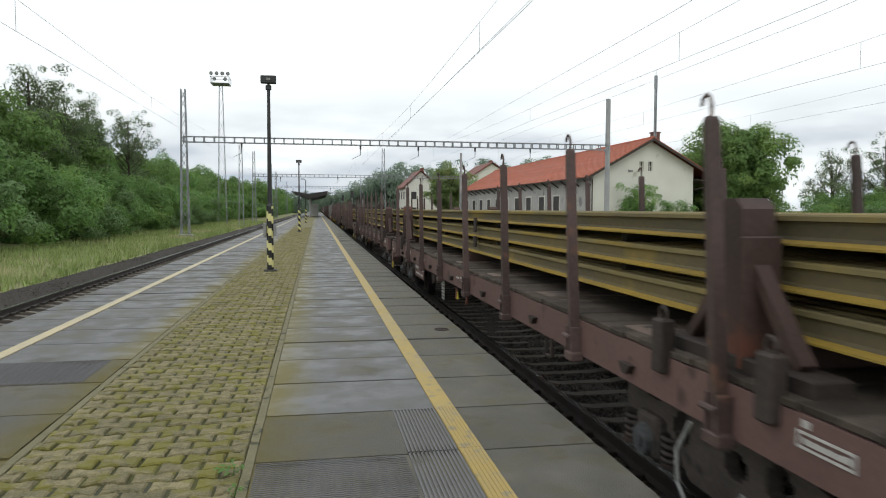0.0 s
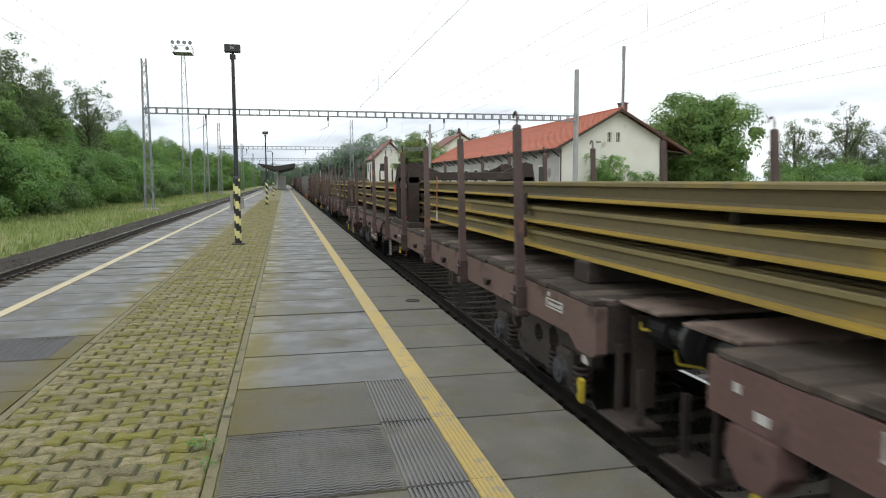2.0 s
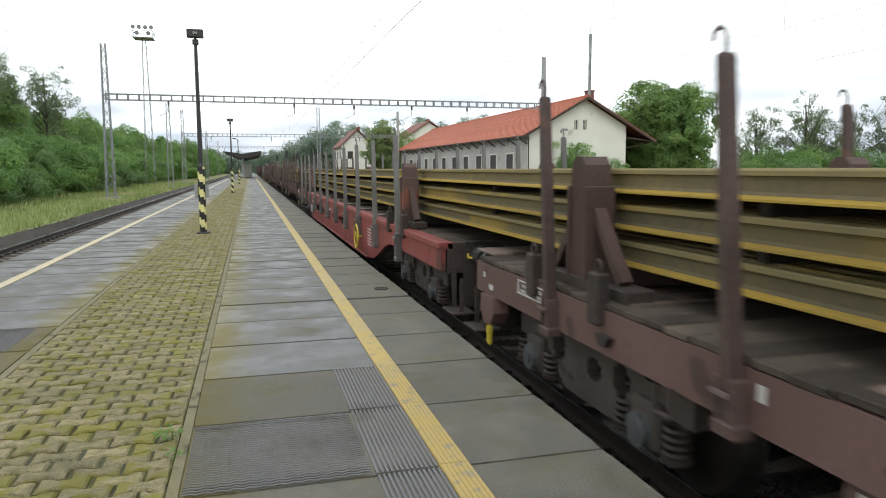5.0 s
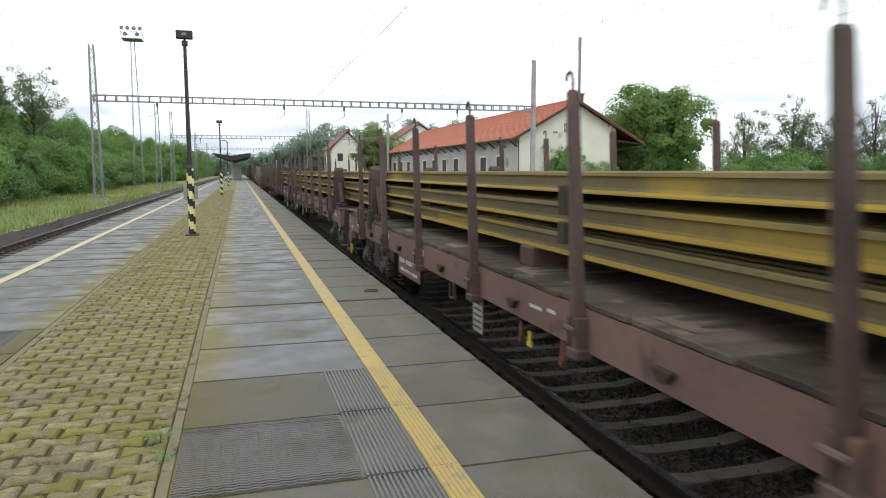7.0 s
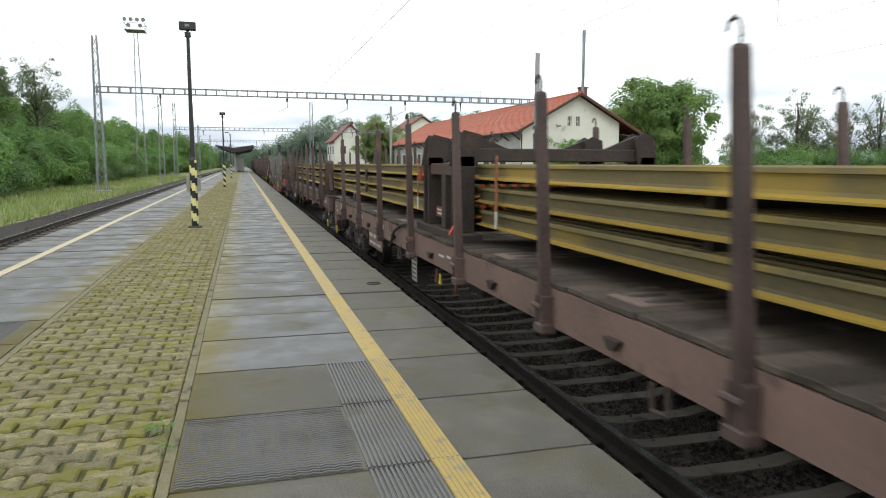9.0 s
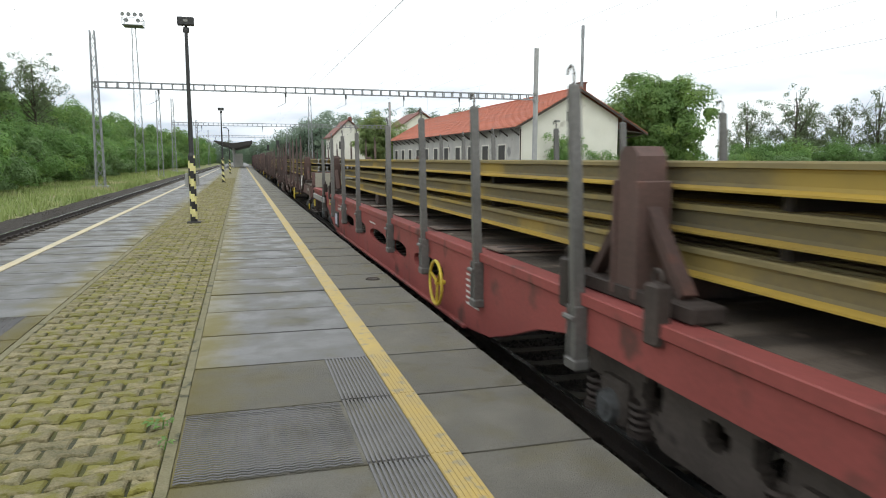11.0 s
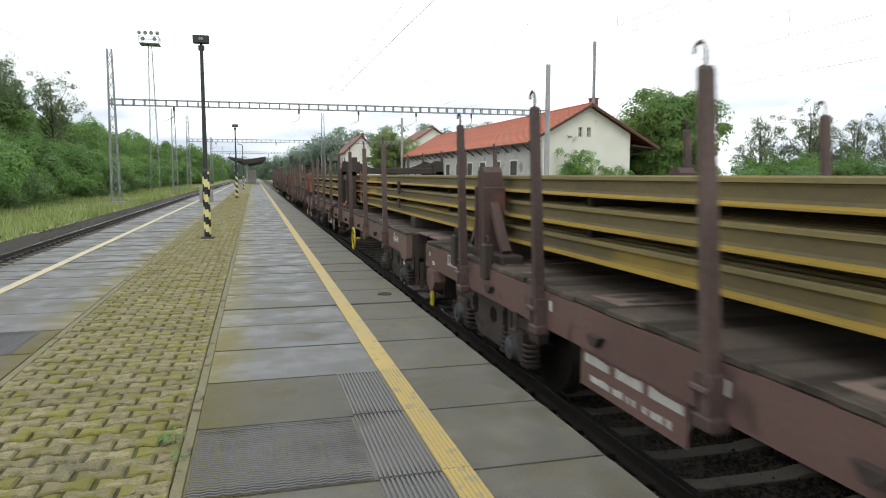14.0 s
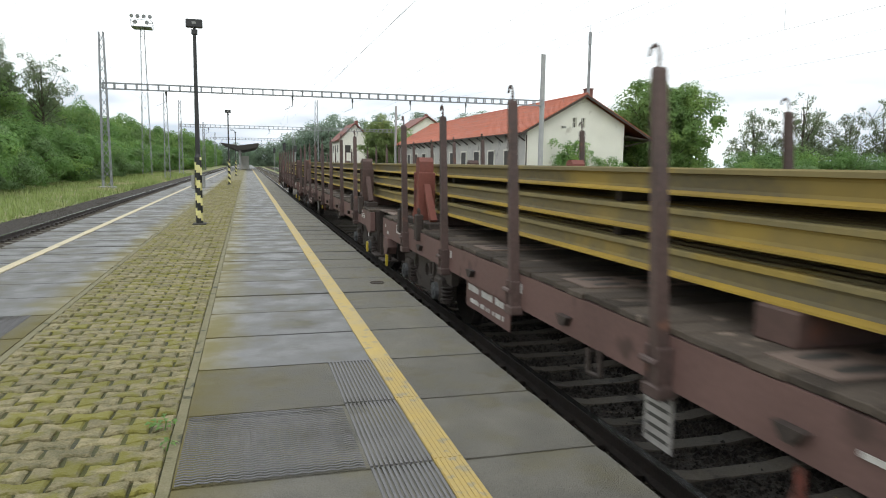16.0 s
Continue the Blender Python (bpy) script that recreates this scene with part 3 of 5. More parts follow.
def track(name, xc, y0, y1, parts_to, label):
    tr = thing(name, label, "track", "", "structure", (xc, 0, 0))
    for sx in (-.7535, .7535):
        s = Shape()
        s.prism([(a + sx, b + RAIL_TOP - .15) for a, b in RAIL_PROFILE], "y", y0, y1)
        s.box(sx - .031, sx + .031, y0, y1, RAIL_TOP - .001, RAIL_TOP + .002, 0, 1)
        part("rail", s, [M_RAILSIDE, M_RAILTOP], tr)
    one = Shape()
    one.prism([(-1.3, RAIL_TOP - .30), (1.3, RAIL_TOP - .30), (1.3, RAIL_TOP - .16), (.5, RAIL_TOP - .16), (.35, RAIL_TOP - .185), (-.35, RAIL_TOP - .185), (-.5, RAIL_TOP - .16), (-1.3, RAIL_TOP - .16)], "y", -.085, .085)
    for sx in (-.7535, .7535):
        one.box(sx - .16, sx - .07, -.06, .06, RAIL_TOP - .16, RAIL_TOP - .10, .008, 1)
        one.box(sx + .07, sx + .16, -.06, .06, RAIL_TOP - .16, RAIL_TOP - .10, .008, 1)
    me = one.mesh("sleeper", [M_SLEEPER, M_RAILSIDE])
    joined = Shape()
    y = y0
    while y < y1:
        if -2 < y < parts_to:
            part("sleeper", me, None, tr, "", pose(0, y, 0, 0, 0, 0))
        else:
            joined.box(-1.3, 1.3, y - .085, y + .085, RAIL_TOP - .30, RAIL_TOP - .165)
        y += .563
    if joined.v:
        tagged(part("far_sleepers", joined, M_SLEEPER, tr), "", "", "", "stuff")
    return tr


track("track_right", TX, -8.066, 300, 70, "railway track with dark rails on concrete sleepers")
track("track_left", TXL, -8.0, 300, 70, "railway track with worn rails on concrete sleepers")
for xc in (8.31, 13.1, 17.9, 22.7):
    track("track_yard", xc, -8.0, 300, 0, "yard track on pale grey ballast")
road = Shape()
road.box(33.5, 58, -20, 31, -.80, -.62)
tagged(part("yard_road", road, M_ASPHALT), "worn grey asphalt yard road", "road", "", "structure")


# ---- platform lamps ----
def platform_lamp(y, flood=True):
    top = 4.72
    lp = thing("platform_lamp", "black platform lamp post with yellow-and-black striped foot, on mossy paving", "lamp post", "platform lamps", "", (-1.165, y, 0))
    s = Shape()
    s.box(-.16, .16, -.16, .16, -.02, .03, .01)
    part("base_plate", s, M_EDGE, lp)
    s = Shape()
    n, turns = 12, 13
    for k in range(turns * 2):
        z0, z1 = .03 + k * 1.62 / (turns * 2), .03 + (k + 1) * 1.62 / (turns * 2)
        v, f = [], []
        for i in range(n):
            for z in (z0, z1):
                v.append((.085 * math.cos(2 * math.pi * i / n), .085 * math.sin(2 * math.pi * i / n), z))
        for i in range(n):
            f.append((2 * i, (2 * i + 2) % (2 * n), (2 * i + 3) % (2 * n), 2 * i + 1))
        for i, q in enumerate(f):
            s.add([v[t] for t in q], [(0, 1, 2, 3)], ((k * 2 + i) // 6) % 2)
    part("striped_foot", s, [M_STRIPE_Y, M_STRIPE_K], lp, "yellow and black diagonal hazard stripes")
    s = Shape()
    s.tube((0, 0, 1.65), (0, 0, 1.72), .085, .058, 12).tube((0, 0, 1.72), (0, 0, 3.0), .058, .05, 12).tube((0, 0, 3.0), (0, 0, top - .12), .048, .04, 12)
    s.box(-.07, .07, -.05, .05, top - .14, top - .02, .01)
    part("pole", s, M_LAMPPOLE, lp)
    s = Shape()
    s.box(-.165, -.088, -.09, .09, .88, 1.22, .012).box(.088, .16, -.08, .08, .90, 1.2, .012).bar((-.1, 0, 1.05), (.1, 0, 1.05), .03, .2)
    part("junction_box", s, M_GREYBOX, lp, "grey electrical boxes strapped to the post")
    s = Shape()
    if flood:
        s.box(-.19, .19, -.11, .07, top + .02, top + .21, .015).tube((0, 0, top - .04), (0, 0, top + .03), .03)
        part("floodlight", s, M_LAMPPOLE, lp, "black rectangular floodlight head")
        s = Shape()
        s.box(-.05, .05, -.118, -.10, top + .09, top + .15, .004)
        part("lens", s, M_GREYBOX, lp)
    else:
        s.path([(0, 0, top - .05), (-.05, 0, top + .1), (-.25, 0, top + .18)], .03, 8).box(-.55, -.2, -.1, .1, top + .14, top + .23, .02)
        part("lantern", s, M_LAMPPOLE, lp)
    return lp


for y, fl in ((18.3, True), (49.2, True), (80.0, False)):
    platform_lamp(y, fl)


# ---- lattice masts and portals ----
def lattice(s, base, top, w0, w1, step, r=.05, mi=0):
    """Four corner angles with diagonals between base and top."""
    b, t = Vector(base), Vector(top)
    n = max(2, int((t - b).length / step))
    def corner(k, i):
        u = k / n
        p, w = b.lerp(t, u), w0 + (w1 - w0) * u
        return p + Vector(((-1, 1, 1, -1)[i] * w / 2, (-1, -1, 1, 1)[i] * w / 2, 0))
    for i in range(4):
        s.bar(corner(0, i), corner(n, i), r, r, mi)
    for k in range(n):
        for i in range(4):
            j = (i + 1) % 4
            a, c = (corner(k, i), corner(k + 1, j)) if k % 2 else (corner(k, j), corner(k + 1, i))
            s.bar(a, c, r * .55, r * .55, mi)
    return s


def beam(s, x0, x1, y, z, h, w, step, r=.05):
    for dy in (-w / 2, w / 2):
        for dz in (-h / 2, h / 2):
            s.bar((x0, y + dy, z + dz), (x1, y + dy, z + dz), r, r)
        n = int((x1 - x0) / step)
        for k in range(n + 1):
            x = x0 + (x1 - x0) * k / n
            s.bar((x, y + dy, z - h / 2), (x, y + dy, z + h / 2), r * 1.3, r)
    return s


def portal(y, xl, xr, zb, ztop, tracks, label):
    p = thing("catenary_portal", label, "portal", "catenary portals", "", (0, 0, 0))
    s = Shape()
    lattice(s, (xl, y, -.75), (xl, y, ztop), .60, .30, .75, .075)
    s.box(xl - .6, xl + .6, y - .5, y + .5, -1.2, -.45, .04)
    part("lattice_mast", s, M_GALV, p, "galvanised lattice steel mast")
    s = Shape()
    s.tube((xr, y, -.85), (xr, y, ztop + .3), .24, .20, 12).tube((xr, y, zb - .4), (xr, y, zb - .25), .27, .27, 12).tube((xr, y, zb + .3), (xr, y, zb + .4), .25, .25, 12)
    part("tubular_mast", s, M_CONCMAST, p, "pale round mast")
    s = Shape()
    beam(s, xl, xr, y, zb, .42, .42, .75, .07)
    part("cross_beam", s, M_GALV, p)
    for x in tracks:
        s = Shape()
        s.tube((x, y, zb - .2), (x, y, zb - 1.0), .03).tube((x, y, zb - .55), (x, y, zb - .25), .075, .075, 8)
        s.tube((x, y, zb - 1.0), (x - .7, y, zb - 1.35), .014, .014, 6)
        part("wire_hanger", s, M_DARKMAST, p)
    return p


WIRES = (TXL, TX, 8.31, 13.1, 17.9)
portal(57.3, -10.1, 24.87, 6.95, 10.8, WIRES, "lattice steel overhead-line portal spanning all tracks")
portal(118, -10.0, 24.5, 7.0, 10.9, WIRES, "lattice steel overhead-line portal spanning the tracks")
portal(180, -10.0, 24.5, 7.0, 10.9, WIRES, "lattice steel overhead-line portal spanning the tracks")
portal(245, -10.0, 24.5, 7.0, 10.9, WIRES, "lattice steel overhead-line portal spanning the tracks")

for x in WIRES:
    w = thing("overhead_line", "thin grey overhead contact wire with its carrier wire", "wire", "overhead lines", "structure")
    contact, carrier = Shape(), Shape()
    contact.tube((x, -30, 5.05), (x, 300, 5.05), .004, .004, 5)
    part("contact_wire", contact, M_WIRE, w)
    for a, b in zip((-4, 57.3, 118, 180, 245), (57.3, 118, 180, 245, 310)):
        pts = [(x, a + (b - a) * k / 16, 6.4 - .85 * math.sin(math.pi * k / 16)) for k in range(17)]
        carrier.path(pts, .0036, 5)
        for k in range(2, 16, 3):
            carrier.bar(pts[k], (x, pts[k][1], 5.05), .006, .006)
    part("carrier_wire", carrier, M_WIRE, w)
for sx in (6.1, 10.7, 15.4):
    s = Shape()
    s.path([(sx, -10, 8.4), (sx, 20, 7.6), (sx, 57.3, 7.4)], .006, 5)
    tagged(part("feeder_wire", s, M_WIRE), "thin feeder wire sagging above the tracks", "wire", "overhead lines", "structure")

# light tower beyond the hedge
tw = thing("light_tower", "tall slim lattice floodlight tower behind the trees", "light tower", "", "", (-12.7, 100, 0))
s = Shape()
lattice(s, (0, 0, -.5), (0, 0, 18.4), 1.15, .42, 1.5, .05)
part("lattice_shaft", s, M_GALV, tw)
s = Shape()
s.box(-1.2, 1.2, -1.2, 1.2, 18.4, 18.5, .02)
for a in (-1.2, 1.2):
    s.bar((a, -1.2, 19.3), (a, 1.2, 19.3), .05, .05).bar((-1.2, a, 19.3), (1.2, a, 19.3), .05, .05)
    for b in (-1.2, 0, 1.2):
        s.bar((a, b, 18.5), (a, b, 19.3), .05, .05)
part("platform_cage", s, M_GALV, tw)
lam = Shape()
lam.tube((0, -.12, 0), (0, .16, .05), .26, .12, 12)
lam_me = lam.mesh("floodlight", M_GALV)
for k in range(6):
    part("floodlight", lam_me, None, tw, "", pose((-1.05, -.35, .35, 1.05, -.7, .7)[k], (-1.1 if k < 4 else -.9), (19.7 if k < 4 else 19.0), 0, 0, (-20, -8, 8, 20, 0, 0)[k]))

# far poles and signals along the line
for x, y, z in ((-9.2, 90, 9.5), (-9.3, 150, 11), (-9.9, 160, 10.5), (-9.5, 172, 10), (9.45, 100, 10.2), (10.7, 170, 9)):
    s = Shape()
    lattice(s, (x, y, -.75), (x, y, z), .6, .32, 1.4, .055)
    tagged(part("lattice_mast", s, M_GALV), "slim lattice overhead-line mast standing beside the track", "mast", "line masts")
for x, y in ((5.9, 118), (8.8, 135), (5.9, 160)):
    sg = thing("signal", "railway signal post with a dark lamp head", "signal", "signals", "", (x, y, -.8))
    part("post", Shape().tube((0, 0, 0), (0, 0, 4.6), .07), M_CONCMAST, sg)
    part("lamp_head", Shape().box(-.25, .25, -.1, .1, 4.2, 5.4, .03), M_LAMPPOLE, sg)

# platform canopy far along the platform
cn = thing("platform_canopy", "dark butterfly-roofed platform shelter on pale columns", "canopy", "", "", (0, 0, 0))
s = Shape()
s.prism([(-4.43, 4.78), (-1.3, 4.3), (2.1, 4.85), (2.0, 4.15), (-.6, 3.5), (-1.5, 3.5), (-4.43, 4.62)], "y", 130, 168)
part("roof", s, M_CANOPY, cn)
for y in (132, 140, 148, 156):
    part("column", Shape().box(-1.4, -1.05, y, y + .4, 0, 3.5, .02), M_CONCMAST, cn)
part("shelter_wall", Shape().box(-1.2, .4, 146, 154, 0, 2.6, .02), M_PLASTER_GREY, cn)


# ---- goods shed ----
def goods_shed():
    yg, yf = 62.0, 120.0
    wl, wr = 25.5, 35.7
    el, er, ax, az = 24.6, 38.6, 31.2, 8.37
    zl, zr, zg = 4.62, 4.22, -.8
    h = thing("goods_shed", "long cream-plastered goods shed with an orange tiled gable roof", "building", "", "", (0, 0, 0))
    s = Shape()
    # gable wall with thickness, two window openings left as recesses by building round them
    def roof_z(x):
        return (zl + (x - el) / (ax - el) * (az - zl) if x < ax else zr + (er - x) / (er - ax) * (az - zr)) - .22
    wx = [(30.15, 30.55), (31.05, 31.45)]
    wz = (5.25, 6.15)
    cuts = [wl, 30.15, 30.55, 31.05, ax, 31.45, wr]
    cuts.sort()
    for a, b in zip(cuts, cuts[1:]):
        win = any(a >= p - .01 and b <= q + .01 for p, q in wx)
        for z0, z1 in (((zg, wz[0]), (wz[1], None)) if win else ((zg, None),)):
            ta, tb = (roof_z(a), roof_z(b)) if z1 is None else (z1, z1)
            s.prism([(a, z0), (b, z0), (b, tb), (a, ta)], "y", yg, yg + .45)
    gw = s.mesh("gable_wall", M_PLASTER)
    gb = bmesh.new()
    gb.from_mesh(gw)
    bmesh.ops.remove_doubles(gb, verts=gb.verts, dist=.002)
    gb.to_mesh(gw)
    gb.free()
    part("gable_wall", gw, None, h)
    for p, q in wx:
        win = part("window", Shape().box(p, q, yg + .2, yg + .24, wz[0], wz[1]), M_OPENING, h)
        fr = Shape()
        fr.box(p, p + .05, yg + .15, yg + .2, wz[0], wz[1]).box(q - .05, q, yg + .15, yg + .2, wz[0], wz[1]).box((p + q) / 2 - .02, (p + q) / 2 + .02, yg + .15, yg + .2, wz[0], wz[1])
        fr.box(p, q, yg + .15, yg + .2, wz[0] + .42, wz[0] + .47)
        part("window_frame", fr, M_PLASTER, win)
    s = Shape()
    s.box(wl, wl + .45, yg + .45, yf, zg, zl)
    # greyer and darker plaster colour than the gable wall
    part("long_wall", s, M_PLASTER_GREY, h, "grey plaster long wall with darker blotches")
    part("rear_wall", Shape().box(wr - .45, wr, yg + .45, yf, zg, zr), M_PLASTER, h)
    for y in range(66, 118, 5):
        d = part("door", Shape().box(wl - .06, wl - .003, y, y + 1.9, .1, 3.0, .02), M_OPENING, h)
        part("door_frame", Shape().box(wl - .09, wl - .003, y - .15, y, .1, 3.15).box(wl - .09, wl - .003, y + 1.9, y + 2.05, .1, 3.15).box(wl - .09, wl - .003, y, y + 1.9, 3.0, 3.15), M_PLASTER, d)
    # roof: two slopes with courses of tiles
    for side, xe, ze in (("left", el, zl), ("right", er, zr)):
        n = 26
        for k in range(n):
            a, b = k / n, (k + 1) / n
            x0, x1 = xe + (ax - xe) * a, xe + (ax - xe) * b
            z0, z1 = ze + (az - ze) * a, ze + (az - ze) * b
            y0, y1 = yg - .75, yf + .6
            s = Shape()
            s.add([(x0, y0, z0 + .05), (x0, y1, z0 + .05), (x1, y1, z1 + .005), (x1, y0, z1 + .005),
                   (x0, y0, z0 - .02), (x0, y1, z0 - .02), (x1, y1, z1 - .06), (x1, y0, z1 - .06)],
                  [(0, 1, 2, 3), (7, 6, 5, 4), (0, 3, 7, 4), (1, 5, 6, 2), (0, 4, 5, 1)])
            part("tile_course", s, M_TILE, h)
        v = Shape()
        v.prism([(xe, ze - .05), (ax, az - .05), (ax, az - .30), (xe, ze - .27)], "y", yg - .78, yg - .70)
        part("barge_board", v, M_EAVES, h)
        xw = wl if side == "left" else wr
        bracket = Shape().bar((xw, .5, ze - .75), (xe, .5, ze - .12), .12, .12).mesh("eaves_bracket", M_EAVES)
        for y in range(int(yg), int(yf), 3):
            part("eaves_bracket", bracket, None, h, "", pose(0, y, 0))
        v = Shape()
        v.prism([(xe, ze - .03), (wl if side == "left" else wr, ze + .3), (wl if side == "left" else wr, ze + .2), (xe, ze - .12)], "y", yg - .6, yf + .5)
        part("soffit", v, M_EAVES, h)
    part("ridge", Shape().tube((ax, yg - .75, az + .02), (ax, yf + .6, az + .02), .11, .11, 10), M_TILE, h)
    part("chimney", Shape().box(32.3, 32.95, yg + 1.5, yg + 2.3, 6.9, 9.05, .03).box(32.22, 33.03, yg + 1.42, yg + 2.38, 9.05, 9.17, .02), mat("chimney_brick", (0.20, 0.09, 0.07), (0.13, 0.06, 0.05), 0.9, 0, 4, 20, 0.4), h)
    gut = Shape()
    gut.tube((wl - .08, yg - .05, zg), (wl - .08, yg - .05, zl - .2), .06)
    part("downpipe", gut, M_EAVES, h)
    part("wall_lamp", Shape().bar((29.0, yg - .5, 5.2), (29.0, yg, 5.35), .05, .05).box(28.8, 29.15, yg - .75, yg - .45, 5.1, 5.28, .02), M_GREYBOX, h)
    # antenna mast
    an = thing("antenna_mast", "thin steel antenna mast rising behind the shed roof", "antenna", "", "", (32.1, 62.9, 0))
    part("pole", Shape().tube((-.06, 0, 7.2), (-.06, 0, 13.9), .09, .08, 8).tube((.10, 0, 7.2), (.10, 0, 13.6), .07, .06, 8), M_GALV, an)
    part("aerial", Shape().tube((0, 0, 13.2), (0, 0, 14.4), .17, .17, 8).tube((0, 0, 14.4), (0, 0, 15.0), .02), M_GALV, an)


goods_shed()


def house(x, y, w, d, hw, hr, label, wall, roof):
    b = thing("house", label, "house", "station houses", "", (x, y, -.8))
    part("wall", Shape().box(0, w, 0, d, 0, hw).prism([(0, hw), (w, hw), (w / 2, hr - .15)], "y", 0, d), wall, b)
    r = Shape()
    for sg in (0, 1):
        xe, xm = (-.5, w / 2) if sg == 0 else (w + .5, w / 2)
        r.prism([(xe, hw - .25), (xm, hr), (xm, hr + .2), (xe, hw - .05)], "y", -.6, d + .6)
    part("roof", r, roof, b)
    for k in range(int(d / 4)):
        for z in (1.2, 4.4):
            if z + 1.5 < hw:
                wv = part("window", Shape().box(-.05, .02, 1.5 + 4 * k, 2.7 + 4 * k, z, z + 1.5), M_OPENING, b)
                part("window_frame", Shape().box(-.08, -.05, 1.4 + 4 * k, 2.8 + 4 * k, z + 1.5, z + 1.6).box(-.08, -.05, 1.4 + 4 * k, 2.8 + 4 * k, z - .1, z), M_PLASTER, wv)
    for k in range(int(w / 3.5)):
        for z in (1.2, 4.4):
            if z + 1.5 < hw:
                part("window", Shape().box(1.2 + 3.3 * k, 2.3 + 3.3 * k, -.05, .02, z, z + 1.5), M_OPENING, b)
    part("chimney", Shape().box(w * .6, w * .6 + .7, d * .4, d * .4 + .7, hr - 1, hr + .9, .03), roof, b)
    return b


house(17.9, 142, 6.4, 12, 6.9, 10.2, "white two-storey station house with dark red roof", M_PLASTER, M_DARKTILE)
house(31.2, 140, 8.8, 14, 8.9, 11.9, "grey two-storey house with dark red roof", M_PLASTER, M_DARKTILE)
house(24.5, 190, 9, 18, 6.0, 9.5, "distant pale house with dark red roof", M_PLASTER, M_DARKTILE)

# ---- trees ----
def crown_shape(seed, w, h, z0, n, leaf, limbs, spread, shape=1.0):
    """Limbs that fork twice, with small leaves scattered round the ends of the twigs."""
    rng = random.Random(seed)
    s = Shape()
    wood, tips = [], []
    for k in range(limbs):
        u = (k + rng.random()) / limbs
        a = k * 2.4 + rng.uniform(-.5, .5)
        foot = Vector((0, 0, z0 + h * .65 * u * rng.uniform(.3, .9)))
        top = z0 + h * (.10 + .84 * u)
        reach = w * .46 * (math.sqrt(max(.04, 1 - abs(2 * u - .8) ** 2.4)) ** shape) * rng.uniform(.55, 1.0)
        end = Vector((reach * math.cos(a), reach * math.sin(a), top))
        wood.append((foot, end, .05))
        for j in range(3):
            m = foot.lerp(end, rng.uniform(.35, .9))
            e2 = m + Vector((rng.gauss(0, 1), rng.gauss(0, 1), rng.gauss(.3, .8))) * w * .11
            wood.append((m, e2, .02))
            for i in range(3):
                e3 = e2 + Vector((rng.gauss(0, 1), rng.gauss(0, 1), rng.gauss(.1, .8))) * w * .055
                wood.append((e2, e3, .01))
                tips.append(e3)
    size = [rng.uniform(.6, 1.3) for _ in tips]
    mid = Vector((0, 0, z0 + h * .45))
    for _ in range(n):
        k = int(rng.random() * len(tips))
        d = Vector((rng.gauss(0, 1), rng.gauss(0, 1), rng.gauss(.35, .9))).normalized()
        q = tips[k] + Vector((d.x, d.y, d.z * .8)) * spread * size[k] * rng.uniform(1.15, 1.75)
        if q.z < .05:
            q.z = .05 + rng.random() * .3
        m = (d + (q - mid).normalized() * .5 + Vector((rng.uniform(-.6, .6), rng.uniform(-.6, .6), rng.uniform(0, .9)))).normalized()
        a = m.orthogonal().normalized()
        a.rotate(Matrix.Rotation(rng.uniform(0, 6.28), 3, m))
        b = m.cross(a)
        L, W = leaf * rng.uniform(.6, 1.4), leaf * rng.uniform(.35, .65)
        s.v += [tuple(q - a * L), tuple(q + b * W + m * L * .15), tuple(q + a * L), tuple(q - b * W + m * L * .15)]
        k = len(s.v) - 4
        s.f.append((k, k + 1, k + 2, k + 3))
        s.mi.append(0)
    return s, wood


def leaf_mesh(s, m):
    me = bpy.data.meshes.new("crown")
    me.from_pydata(s.v, [], s.f)
    me.materials.append(m)
    return me


def tree_kind(seed, w, h, z0, n, leaf, limbs, spread, m, label, shape=1.0):
    s, wood = crown_shape(seed, w, h, z0, n, leaf, limbs, spread, shape)
    t = thing("tree", label, "tree", "", "", (0, 0, -500))
    rng = random.Random(seed + 1)
    tr = Shape()
    r = .016 * (h + z0) + .03
    p, pts = Vector((0, 0, -.8)), []
    for k in range(6):
        pts.append(p.copy())
        p += Vector((rng.uniform(-.03, .03) * w * .3, rng.uniform(-.03, .03) * w * .3, (.8 + z0 + h * .75) / 5))
    for k, (a, b) in enumerate(zip(pts, pts[1:])):
        tr.tube(a, b, r * (1 - k / 6), r * (1 - (k + 1) / 6), 8)
    for a, b, q in wood:
        tr.tube(a, b, q * h * .13, q * h * .05, 4, 0, False)
    part("trunk", tr, M_BARK, t)
    part("crown", leaf_mesh(s, m), None, t)
    return t


def put(kind, x, y, z, rz, name="tree"):
    c = copy_thing(kind, pose(x, y, z, 0, 0, rz))
    c.name = name
    return c


bush_a = tree_kind(31, 7.2, 4.6, .1, 19000, .10, 15, .42, M_LEAF, "dense green roadside bush at the edge of the grass", .6)
bush_b = tree_kind(32, 6.2, 3.4, .0, 15000, .10, 13, .40, M_LEAF_SAGE, "dense sage green bush at the edge of the grass", .6)
tree_a = tree_kind(33, 8.0, 7.9, .8, 20000, .14, 16, .55, M_LEAF_DARK, "dark green leafy tree standing behind the bushes", .8)
tree_b = tree_kind(34, 7.0, 8.6, .8, 19000, .14, 15, .52, M_LEAF, "tall green leafy tree standing behind the bushes", .9)
thin_a = tree_kind(35, 6.5, 6.8, 1.4, 7500, .085, 20, .26, M_LEAF_GREY, "thin half-bare tree with sparse grey-green leaves", 1.0)
thin_b = tree_kind(39, 5.5, 7.6, 1.8, 4200, .085, 16, .22, M_LEAF_GREY, "thin ragged tree with few grey-green leaves", 1.0)
